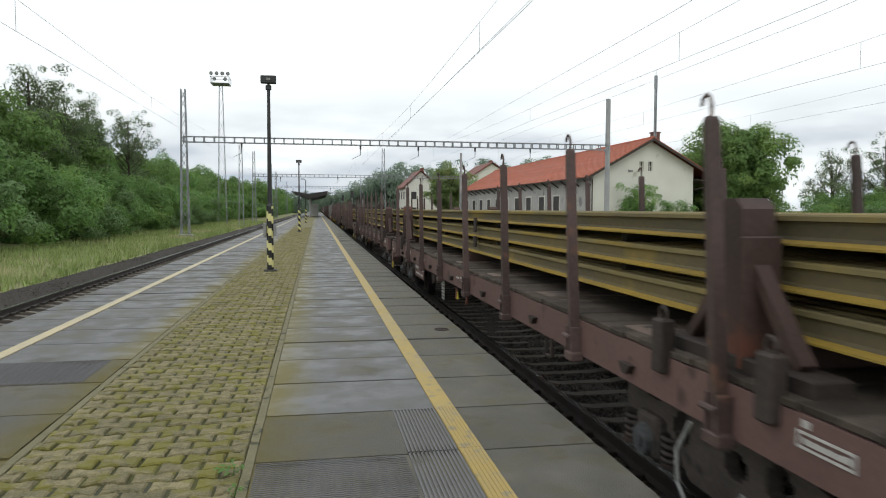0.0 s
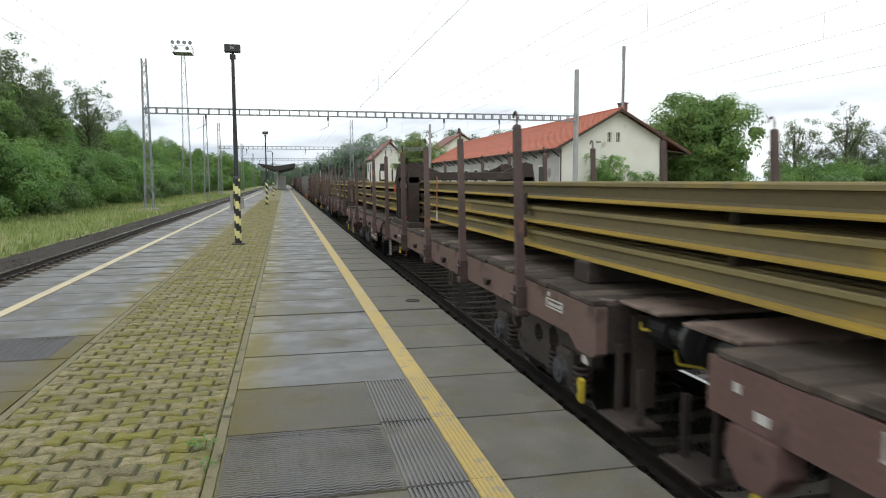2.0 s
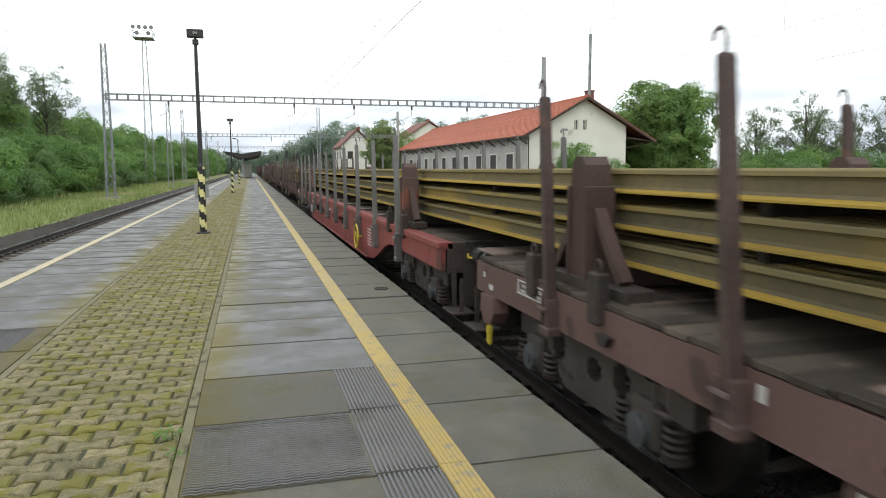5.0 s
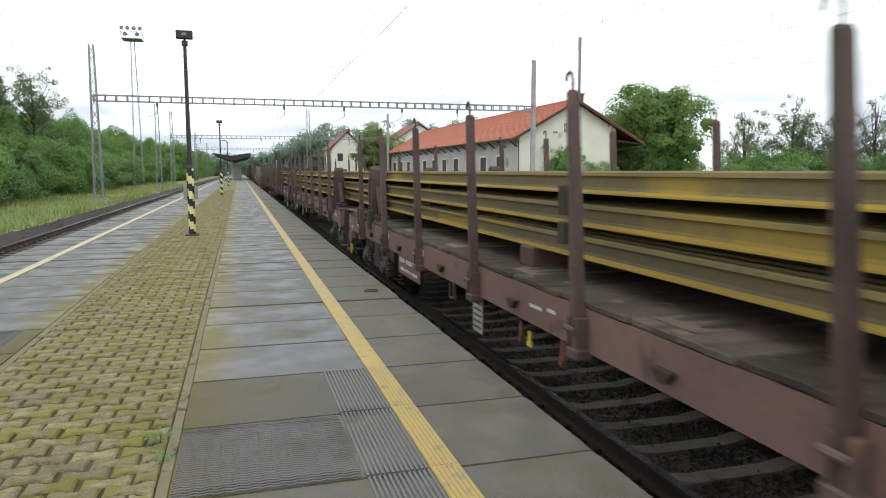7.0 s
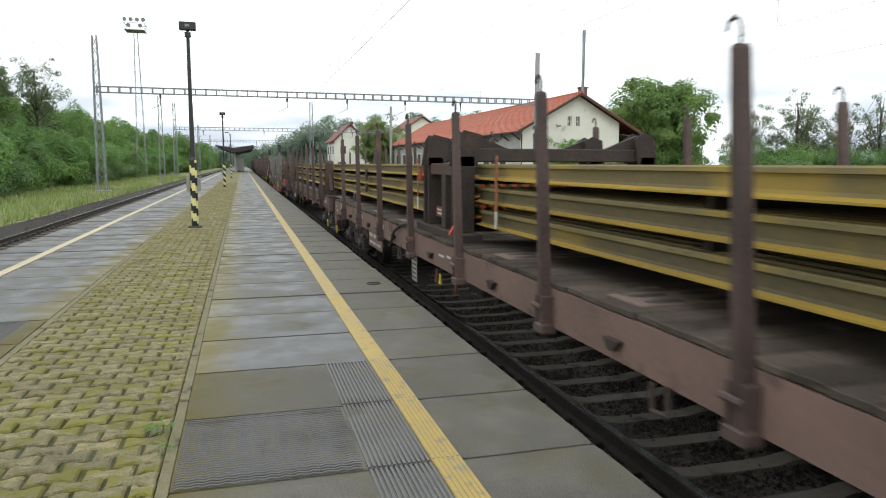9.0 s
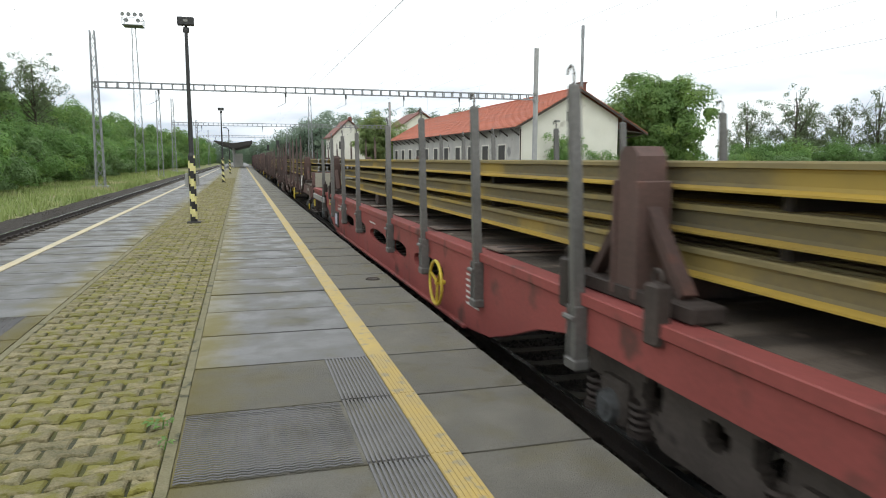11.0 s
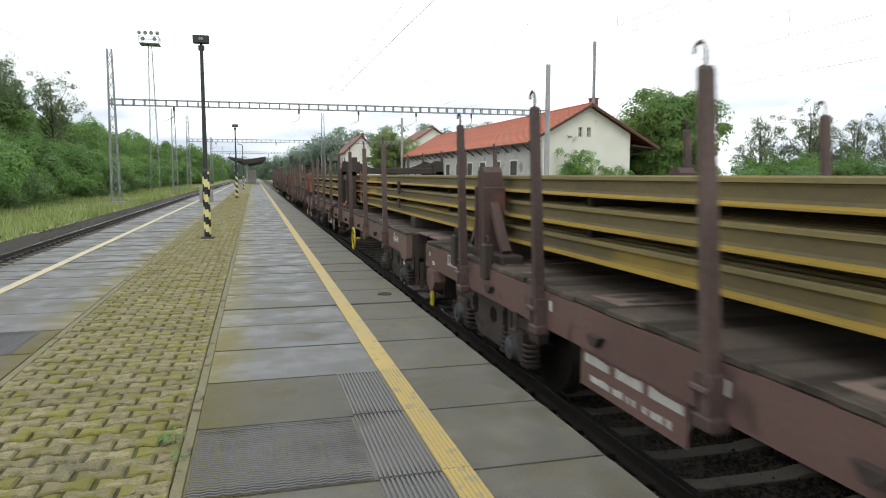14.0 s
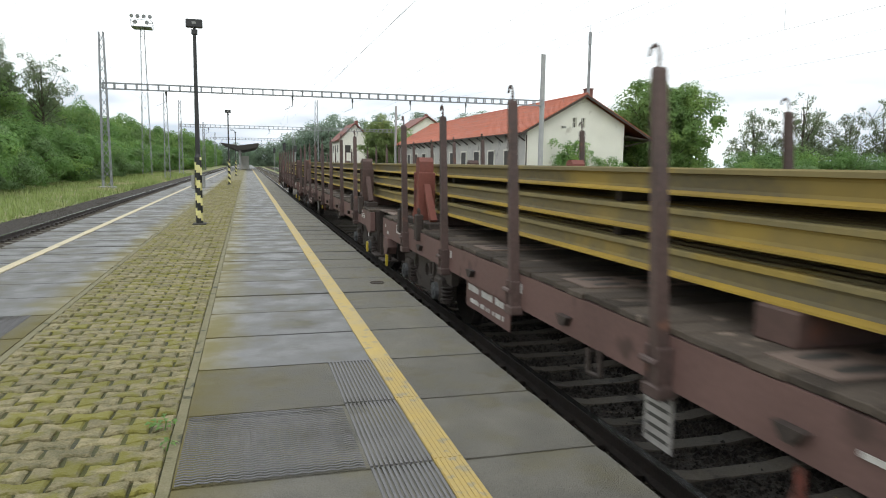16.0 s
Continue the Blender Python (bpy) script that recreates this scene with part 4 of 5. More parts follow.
big_a = tree_kind(36, 10.6, 11.4, .6, 100000, .17, 80, .62, M_LEAF_DARK, "large round green tree beside the shed", .55)
far_a = tree_kind(37, 13.0, 15.0, 1.0, 14000, .30, 30, .95, M_LEAF_FAR, "distant green tree with haze mixed into its leaf colour", .8)
mid_a = tree_kind(44, 8.2, 9.6, 1.2, 26000, .17, 26, .5, M_LEAF_LIGHT, "yellow-green leafy tree beside the station house", .7)
small_a = tree_kind(38, 4.2, 4.2, .0, 9000, .085, 20, .26, M_LEAF, "green shrub growing against the shed wall", .6)

rng = random.Random(77)
for k in range(34):
    y = 24 + k * 4.0
    x = -15.0 - rng.uniform(0, 1.8)
    put(bush_a if k % 3 else bush_b, x, y + rng.uniform(-1, 1), -.3, rng.uniform(0, 360), "bush")
for k in range(44):
    y = 26 + k * 3.6
    low = 0 if y < 62 else -1.5
    put((tree_a, tree_b, tree_a)[k % 3], -18.6 - rng.uniform(0, 3.0), y + rng.uniform(-1.5, 1.5), .1 + low, rng.uniform(0, 360))
# the trees run on along the line to the distance
for k in range(30):
    y = 162 + 6 * k
    put((bush_a, tree_a, tree_b)[k % 3], -13.2 - rng.uniform(0, 2.0), y, -1.2, rng.uniform(0, 360))
    put((tree_b, tree_a)[k % 2], -19 - rng.uniform(0, 3), y + 3, -.6, rng.uniform(0, 360))
for x, y in ((-19.2, 56), (-17.9, 49), (-18.4, 61), (-17.6, 71)):
    put(thin_a, x, y, 3.0, rng.uniform(0, 360))
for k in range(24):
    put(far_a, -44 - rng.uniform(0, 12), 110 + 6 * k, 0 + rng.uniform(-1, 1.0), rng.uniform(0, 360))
put(big_a, 42.2, 66, -1.0, 140)
put(small_a, 29.3, 60.4, -.1, 40, "shrub")
put(small_a, 33.4, 60.6, -1.7, 140, "shrub")
for k in range(16):
    put(thin_b if k % 3 == 1 else thin_a, 47 + 2.4 * k + rng.uniform(-1, 1), 56 - 1.1 * k + rng.uniform(-2, 2), -.6, rng.uniform(0, 360))
for k in range(26):
    put(bush_b if k % 2 else bush_a, 43 + 1.8 * k, 52 - .8 * k + rng.uniform(-1.5, 1.5), -1.2, rng.uniform(0, 360), "bush")
for x, y, z in ((22, 205, -1), (30, 215, 0), (37, 200, 0), (48, 190, 0), (58, 180, 0), (70, 170, 0)):
    put(far_a, x, y, z, rng.uniform(0, 360))
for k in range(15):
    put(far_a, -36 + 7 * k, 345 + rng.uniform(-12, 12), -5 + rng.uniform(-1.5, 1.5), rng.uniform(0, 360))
for k in range(8):
    put(tree_a if k % 2 else tree_b, 13 + rng.uniform(0, 5), 205 + 15 * k, -1, rng.uniform(0, 360))
put(mid_a, 23.4, 126, -.3, 10)
put(tree_a, 26.4, 131, -.4, 80)
put(far_a, 17.5, 172, -4.4, 30)
put(far_a, 12.0, 178, -6.5, 130)
for k in (bush_a, bush_b, tree_a, tree_b, thin_a, thin_b, big_a, far_a, mid_a, small_a):
    for o in (*k.children_recursive, k):
        bpy.data.objects.remove(o)

# rough grass bank beyond the yard tracks
bk = Shape()
bx = [30.2, 31.5, 33, 35, 38, 44, 52, 64, 80, 110]
bz = [-.85, -.72, -.35, .05, .30, .40, .45, .45, .45, -.9]
by = [31, 33, 36, 40, 45, 50, 56, 60, 61.5]
bf = [-.9, .35, .9, 1.0, 1.05, .95, 1.0, .85, -.9]
rng = random.Random(98)
bk.add([(x + rng.uniform(-.3, .3), y, -.85 + (z + .85) * max(0, f) * rng.uniform(.9, 1.1)) for y, f in zip(by, bf) for x, z in zip(bx, bz)],
       [(j * 10 + i, j * 10 + i + 1, j * 10 + 11 + i, j * 10 + 10 + i) for j in range(8) for i in range(9)])
tagged(part("grass_bank", bk, M_GRASS, smooth=True), "low bank of rough straw-coloured grass beyond the tracks", "bank", "", "structure")
gr = Shape()
for _ in range(9000):
    x, y = 30.8 + 24 * rng.random() ** 1.5, 32.5 + 26 * rng.random()
    z = -.85 + 1.2 * min(1, max(0, (x - 30.6) / 6)) * min(1, (y - 31) / 4)
    h, a, w = rng.uniform(.2, .65), rng.uniform(0, 3.14), rng.uniform(.02, .05)
    dx, dy, lx, ly = math.cos(a) * w, math.sin(a) * w, rng.uniform(-.2, .2), rng.uniform(-.2, .2)
    gr.add([(x - dx, y - dy, z - .2), (x + dx, y + dy, z - .2), (x + lx, y + ly, z + h)], [(0, 1, 2)])
me = bpy.data.meshes.new("bank_grass")
me.from_pydata(gr.v, [], gr.f)
me.materials.append(M_BLADE)
tagged(new("bank_grass", me), "tall straw-coloured grass growing on the bank", "grass", "", "stuff")

# tall grass by the left track
gr = Shape()
rng = random.Random(99)
for _ in range(26000):
    y = 14 + 110 * rng.random() ** 1.7
    x = -8.5 - 6.2 * rng.random()
    z = -.66 + max(0, (-9.5 - x)) * .04
    h = rng.uniform(.08, .36)
    a, w = rng.uniform(0, 3.14), rng.uniform(.012, .03) * (1 + y / 60)
    dx, dy = math.cos(a) * w, math.sin(a) * w
    lx, ly = rng.uniform(-.15, .15), rng.uniform(-.15, .15)
    k = len(gr.v)
    gr.v += [(x - dx, y - dy, z - .1), (x + dx, y + dy, z - .1), (x + lx + dx * .2, y + ly + dy * .2, z + h)]
    gr.f.append((k, k + 1, k + 2))
    gr.mi.append(0)
me = bpy.data.meshes.new("tall_grass")
me.from_pydata(gr.v, [], gr.f)
me.materials.append(M_BLADE)
tagged(new("tall_grass", me), "tall green and straw-coloured grass beside the track", "grass", "", "stuff")


# ---- the train ----
SPEED = 18.6
ROLLING = []            # (thing, place along the train)


def build_bogie(parent, yc):
    b = part("bogie", Shape().box(-.75, .75, -.25, .25, -.05, .22, .03).box(-.5, .5, -.12, .12, .22, .34, .02), M_FRAME, parent, "grimy dark four-wheel bogie", pose(0, yc, 0))
    for sx in (-1.06, 1.06):
        fr = Shape()
        low = lambda y: -.22 if abs(y) < .40 else (-.22 + (abs(y) - .40) * .8 if abs(y) < .72 else (.04 if abs(y) > 1.14 else .08))
        gaps = ((-1.02, -.78, .20, .28), (-.62, -.40, -.02, .22), (-.22, .0, -.02, .16), (.40, .62, -.02, .22), (.78, 1.02, .20, .28))
        n = 60
        for k in range(n):
            y0, y1 = -1.35 + 2.7 * k / n, -1.35 + 2.7 * (k + 1) / n
            ym = (y0 + y1) / 2
            spans = [(low(ym), .345 if abs(ym) < 1.1 else .26)]
            for ga, gb, za, zb in gaps:
                if ga < ym < gb:
                    q = math.sqrt(max(0, 1 - ((ym - (ga + gb) / 2) / ((gb - ga) / 2)) ** 2))
                    mz, hz = (za + zb) / 2, (zb - za) / 2 * q
                    spans = [(spans[0][0], mz - hz), (mz + hz, spans[0][1])]
            for z0, z1 in spans:
                if z1 - z0 > .004:
                    fr.box(sx - .05, sx + .05, y0, y1, z0, z1)
        part("side_frame", fr, M_BOGIE, b)
        for wy in (-.9, .9):
            w = Shape()
            w.tube((sx * .67 - .065, wy, -.09), (sx * .67 + .065, wy, -.09), .46, .46, 28).tube((sx * .67 - sx * .09, wy, -.09), (sx * .67 - sx * .06, wy, -.09), .49, .49, 28)
            part("wheel", w, M_WHEEL, b, smooth=False)
            ab = Shape()
            ab.box(sx - .12, sx + .12, wy - .17, wy + .17, -.22, .10, .03)
            part("axle_box", ab, M_BOGIE, b)
            out = 1 if sx > 0 else -1
            cap = Shape()
            cap.tube((sx + out * .12, wy, -.09), (sx + out * .17, wy, -.09), .12, .11, 14).tube((sx + out * .17, wy, -.09), (sx + out * .185, wy, -.09), .06, .06, 10)
            part("axle_cap", cap, M_AXLE_CAP, b)
            for sy in (-.29, .29):
                sp = Shape()
                for k in range(4):
                    sp.wheel_ring((sx + out * .05, wy + sy, -.15 + k * .05), .072, .019, "z", 12, 5)
                sp.tube((sx + out * .05, wy + sy, -.2), (sx + out * .05, wy + sy, -.17), .10, .10, 12)
                part("spring", sp, M_FRAME, b)
    ax = Shape()
    for wy in (-.9, .9):
        ax.tube((-.9, wy, -.09), (.9, wy, -.09), .08, .08, 10)
        ax.box(-.85, .85, wy + (.5 if wy < 0 else -.6), wy + (.6 if wy < 0 else -.5), -.2, -.1)
    part("axle", ax, M_FRAME, b)
    return b


BOGIE = []


def bogie(parent, yc):
    """One bogie is built, the others share its meshes."""
    if not BOGIE:
        BOGIE.append(build_bogie(parent, yc))
        return BOGIE[0]
    first = BOGIE[0]
    b = part("bogie", first.data, None, parent, "grimy dark four-wheel bogie", pose(0, yc, 0))
    for o in first.children:
        part(o.name.split(".")[0], o.data, None, b, "", o.matrix_basis.copy())
    return b


STAKE_LEAN = .09


def stake(parent, y, side, m, top=2.11, foot=.33, hook=True, pointed=False):
    x = side * 1.40
    s = Shape()
    wy, wx = .036, .040
    v = []
    for z, k in ((foot + .06, 1.0), (.75, 1.0), (top - .02, .86), (top, .70)):
        v += [(x + a * wx * k, y + b * wy * k + (z - 1.1) * STAKE_LEAN, z) for a, b in ((-1, -1), (1, -1), (1, 1), (-1, 1))]
    f = [(0, 3, 2, 1), (12, 13, 14, 15)] + [(r * 4 + i, r * 4 + (i + 1) % 4, r * 4 + 4 + (i + 1) % 4, r * 4 + 4 + i) for r in range(3) for i in range(4)]
    s.add(v, f)
    if pointed:
        d = (top - 1.1) * STAKE_LEAN
        s.prism([(y + d - .042, top - .01), (y + d + .042, top - .01), (y + d + .028, top + .20), (y + d + .008, top + .20)], "x", x - .02, x + .02)
    st_ = part("stake", s, m, parent)
    if hook:
        z = top + (.16 if pointed else 0)
        h = y + (z - 1.1) * STAKE_LEAN
        pts = [(x, h, z - .03), (x, h, z + .07), (x, h + .02, z + .11), (x, h + .055, z + .13), (x, h + .09, z + .11), (x, h + .10, z + .07)]
        part("hook", Shape().path(pts, .011, 6), m, st_)
    y -= .65 * STAKE_LEAN
    br = Shape()
    br.box(x - .055, x + .055, y - .066, y - .042, foot, .60, .006).box(x - .055, x + .055, y + .042, y + .066, foot, .60, .006)
    br.box(x - .06, x + .06, y - .085, y + .085, foot - .02, foot + .06, .012).tube((x + side * .065, y - .07, .52), (x + side * .065, y + .07, .52), .02, .022, 8)
    part("stake_pocket", br, m, st_)
    return st_


def end_post(parent, y, side, m):
    """Load post with two raking struts on a cross bolster."""
    x = side * 1.16
    s = Shape()
    s.prism([(y - .13, .72), (y + .13, .72), (y + .11, 1.60), (y + .05, 1.66), (y - .05, 1.66), (y - .11, 1.60)], "x", x - .10, x + .10)
    s.box(x - .12, x + .12, y - .15, y - .11, .72, 1.45, .008).box(x - .12, x + .12, y + .11, y + .15, .72, 1.45, .008)
    p = part("end_post", s, m, parent, "tall load post with raking struts")
    b = Shape()
    b.bar((x, y - .10, 1.30), (x, y - .52, .80), .09, .07).bar((x, y + .10, 1.30), (x, y + .52, .80), .09, .07)
    part("strut", b, m, p)
    b = Shape()
    b.box(x - .11, x + .11, y - .72, y + .72, .69, .79, .012)
    part("bolster_foot", b, M_FRAME, p)
    for k in (-.54, .54):
        b = Shape()
        b.box(x + side * .21 - .05, x + side * .21 + .05, y + k - .07, y + k + .07, .55, .90, .015).wheel_ring((x + side * .21, y + k, .93), .045, .014, "x", 12, 5)
        part("bolster_bracket", b, M_FRAME, p)


def buffers(parent, y, out, steps=True, yellow=True):
    for sx in (-.875, .875):
        s = Shape()
        s.tube((sx, y, .51), (sx, y + out * .30, .51), .13, .12, 14).tube((sx, y + out * .30, .51), (sx, y + out * .58, .51), .085, .085, 14)
        s.box(sx - .18, sx + .18, y + min(0, out * .03), y + max(0, out * .03), .33, .69)
        bf = part("buffer", s, M_BUFFER, parent, "dark greasy buffer")
        part("buffer_head", Shape().tube((sx, y + out * .57, .51), (sx, y + out * .60, .51), .165, .15, 20), M_BUFFER, bf)
    c = Shape()
    c.box(-.06, .06, y + min(0, out * .35), y + max(0, out * .35), .42, .56, .02).wheel_ring((0, y + out * .42, .44), .09, .022, "x", 14, 6)
    c.path([(.35, y, .45), (.38, y + out * .2, .2), (.25, y + out * .45, .0), (.05, y + out * .55, .2)], .025, 8)
    part("coupling", c, M_FRAME, parent)
    if steps:
        for sx in (-1.22, 1.22):
            s = Shape()
            s.bar((sx, y + out * .10, .40), (sx, y + out * .10, -.10), .05, .02).bar((sx, y + out * .42, .30), (sx, y + out * .42, -.10), .05, .02)
            s.box(sx - .14, sx + .14, y + min(out * .05, out * .48), y + max(out * .05, out * .48), -.12, -.09, .008)
            st_ = part("footstep", s, M_FRAME, parent)
            s = Shape()
            s.box(sx * .82 - .09, sx * .82 + .09, y + min(out * .04, out * .07), y + max(out * .04, out * .07), -.10, .60)
            part("step_plate", s, M_FRAME, st_)
            s = Shape()
            for z, xa in ((.50, sx * .85), (.22, sx * .6)):
                s.path([(xa, y + out * .04, z + .10), (xa, y + out * .08, z), (xa * .72, y + out * .30, z), (xa * .70, y + out * .30, z + .10)], .013, 8)
            part("handrail", s, M_SIGNYEL if yellow else M_FRAME, parent, "yellow handrail" if yellow else "")


def bars(parent, y, z, rows, x=-1.366, m=None):
    """Unreadable lettering as plain bars on the near side."""
    s = Shape()
    rng = random.Random(int(y * 100))
    for dy, dz, w, h in rows:
        if h < .03 or w < .12:
            s.box(x - .003, x + .002, y + dy, y + dy + w, z + dz, z + dz + h)
            continue
        a = 0
        while a < w - .02:
            g = min(h * rng.uniform(.45, .75), w - a)
            if rng.random() > .14:
                s.box(x - .003, x + .002, y + dy + a, y + dy + a + g, z + dz, z + dz + h * rng.uniform(.75, 1))
            a += g + h * .22
    tagged(part("lettering_panel", s, m or M_WHITE, parent), "row of worn white lettering", "", "", "stuff")


BOARD = Shape().box(-1.356, 1.356, -.112, .112, .659, .699, .005).mesh("deck_board", M_DECK)
BOARD_SHORT = Shape().box(-1.19, 1.19, -.112, .112, .640, .680, .005).mesh("deck_board", M_DECK)


pl_ = Shape().box(-1.24, 1.24, -.02, .40, .700, .711)
# slots are near-black ovals laid on: the hole's shade is in their colour
for xx in (-1.0, -.6, -.1, .35, .8):
    for yy in (.08, .29):
        pl_.prism([(xx + .15 * math.cos(a * .628), yy + .055 * math.sin(a * .628)) for a in range(10)], "z", .7095, .713, 1)
PLATE = pl_.mesh("deck_plate", [M_PLATE, M_OPENING])
hk_ = Shape().prism([(-.09, .50), (.09, .50), (.03, .43), (-.03, .43)], "x", -1.41, -1.36)
HOOK = hk_.mesh("lashing_hook", M_FRAME)
RING = Shape().path([(-1.39, 0, .38), (-1.39, -.02, .22), (-1.39, .14, .20), (-1.39, .15, .36)], .018, 6).mesh("rope_ring", M_FRAME)


def deck(parent, L, board):
    k, n = 0, int((L - .1) / .233)
    for k in range(n):
        part("deck_board", board, None, parent, "", pose(.006 * ((k * 5) % 4 - 1.5), .05 + (k + .5) * (L - .1) / n, .003 * ((k * 7) % 3)))
    for i in range(int((L - 3) / 2.2)):
        part("deck_plate", PLATE, None, parent, "", pose(0, 2.7 + 2.2 * i, 0))


def flat_wagon(u, L=18.66, posts=(True, True), post_at=1.62, post_far=2.05, post_mat=None, mid_frame=False, strap_at=-1.45, board_y=12.8, wheel_y=None, flap=True, yellow=True, tint=None, stakes=None, pointed=False, white=1):
    col = tint or (M_FADED if mid_frame else M_BROWN)
    w = thing("flat_wagon", "oxide-brown flat wagon with tall side stakes, carrying long rails", "wagon", "wagons of the train")
    ROLLING.append((w, u))
    for sx in (-1, 1):
        s = Shape()
        a, b = (sx * 1.36, sx * 1.27)
        s.prism([(0, .656), (0, .31), (.06, .27), (.34, .27), (.50, .362), (L, .362), (L, .656)], "x", min(a, b), max(a, b))
        part("sole_bar", s, col, w)
        part("bottom_flange", Shape().box(min(sx * 1.268, sx * 1.18), max(sx * 1.268, sx * 1.18), .85, L - .85, .36, .385, .004), col, w)
    s = Shape()
    for y in (0, L - .12):
        s.box(-1.26, 1.26, y, y + .12, .30, .68, .01)
    for y in (3.4, 6.2, 9.3, 12.4, L - 3.4):
        s.box(-1.26, 1.26, y - .07, y + .07, .36, .62)
    s.box(-.25, -.1, .1, L - .1, .22, .62).box(.1, .25, .1, L - .1, .22, .62)
    part("under_frame", s, M_FRAME, w)
    deck(w, L, BOARD)
    if flap:
        for y, o in ((0, -1), (L, 1)):
            f = Shape()
            f.box(-1.18, 1.18, y + min(0, o * .55), y + max(0, o * .55), .685, .712, .006)
            for sx in (-.9, -.3, .3, .9):
                f.tube((sx - .08, y, .70), (sx + .08, y, .70), .022, .022, 8)
            part("end_flap", f, M_PLATE, w, "folded steel end flap")
    buffers(w, 0, -1, True, yellow)
    buffers(w, L, 1, True, yellow)
    for yc in (1.95, L - 1.95):
        bogie(w, yc)
    ys_ = stakes or [1.62 + 2.186 * k for k in range(7)] + [16.82]
    for y in ys_:
        for side in (-1, 1):
            stake(w, y, side, M_STAKE, pointed=pointed)
    pm = post_mat or M_POST
    if posts[0]:
        for side in (-1, 1):
            end_post(w, post_at, side, pm)
    if posts[1]:
        for side in (-1, 1):
            end_post(w, L - post_far, side, pm)
    # lashing hooks and tag plates along the side
    for k in range(7):
        part("lashing_hook", HOOK, None, w, "", pose(0, 2.75 + 2.2 * k, 0))
    for y in (4.35, 11.0, 15.2):
        part("rope_ring", RING, None, w, "", pose(0, y, 0))
    s = Shape()
    for y, r in ((7.4, .16), (10.9, .13)):
        s.tube((-.5, y, .18), (-.5, y + 1.0, .18), r, r, 14)
    s.tube((-.9, 5.2, .2), (.9, 5.2, .2), .03).tube((.3, 4, .2), (.3, L - 4, .2), .025).box(-.9, -.6, 8.8, 9.3, .02, .34, .02)
    part("brake_gear", s, M_FRAME, w)
    s = Shape()
    s.box(-1.33, -1.325, 10.26, 10.54, -.02, .34)
    part("data_plate", s, M_DATA, w, "grubby white data plate hung below the sole bar")
    s = Shape()
    for k in range(5):
        s.box(-1.334, -1.331, 10.29, 10.51, .02 + .06 * k, .04 + .06 * k)
    part("data_plate_print", s, M_EDGE, w)
    if white:
        bars(w, 8.2, .50, [(0, 0, .05, .09), (.35, .02, .16, .03), (.6, .0, .22, .025), (4.2, 0, .06, .08), (6.3, .02, .05, .08)])
        pl = Shape()
        pl.box(-1.31, -1.30, board_y, board_y + 1.3, .07, .37)
        part("number_board", pl, col, w, "lettered board below the sole bar")
        bars(w, board_y + .05, .10, [(.0, .15, .34, .07), (.42, .15, .34, .07), (.84, .15, .34, .07), (.06, .03, .36, .05), (.5, .03, .6, .05)], -1.312)
        bars(w, L - 1.70, .46, [(0, .06, .015, .11), (.54, .06, .015, .11), (0, .16, .56, .012), (0, .05, .56, .012), (.05, .115, .42, .032), (.05, .07, .46, .032)])
    part("lever_bracket", Shape().prism([(L - .58, .36), (L - .62, .22), (L - .52, .10), (L - .34, .08), (L - .22, .20), (L - .24, .36)], "x", -1.40, -1.25), M_BROWN, w)
    for y in ((L - .48, .17) if yellow else (L - .48,)):
        s = Shape()
        s.prism([(y - .025, -.10), (y + .05, -.08), (y + .02, -.02), (y + .045, .04), (y + .015, .09), (y - .04, .075), (y - .035, -.01)], "x", -1.41, -1.375)
        part("brake_lever", s, M_SIGNYEL, w, "yellow brake changeover lever")
    if white:
        bars(w, .62, .50, [(0, 0, .36, .012), (0, .07, .36, .012), (0, 0, .012, .08), (.35, 0, .012, .08), (.03, .025, .3, .03), (.28, .1, .05, .035)])
        bars(w, .12, .20, [(0, 0, .10, .04), (.03, .03, .06, .03)])
        bars(w, L - .5, .42, [(0, 0, .1, .05), (.22, .1, .05, .05)])
    s = Shape()
    for y, z in ((8.55, .34), (9.35, .30)):
        part("brake_handle", Shape().box(-1.30, -1.28, y, y + .05, .16, z, .005).tube((-1.31, y + .025, .15), (-1.27, y + .025, .15), .03, .03, 10), M_REDPOST, w, "small red brake handle")
    for y, z in ((9.1, .17),):
        part("brake_weight_lever", Shape().box(-1.33, -1.31, y, y + .04, z, z + .10, .005).box(-1.335, -1.305, y - .015, y + .055, z - .03, z + .02, .008), M_SIGNYEL, w, "small yellow lever")
    if wheel_y:
        s = Shape()
        s.wheel_ring((-1.47, wheel_y, .17), .235, .018, "x", 28, 8)
        for k in range(3):
            a = 2 * math.pi * k / 3 + .4
            s.bar((-1.45, wheel_y, .17), (-1.47, wheel_y + .23 * math.cos(a), .17 + .23 * math.sin(a)), .03, .012)
        s.tube((-1.48, wheel_y, .17), (-1.2, wheel_y, .17), .025)
        part("hand_brake_wheel", s, M_SIGNYEL, w, "yellow spoked hand-brake wheel")
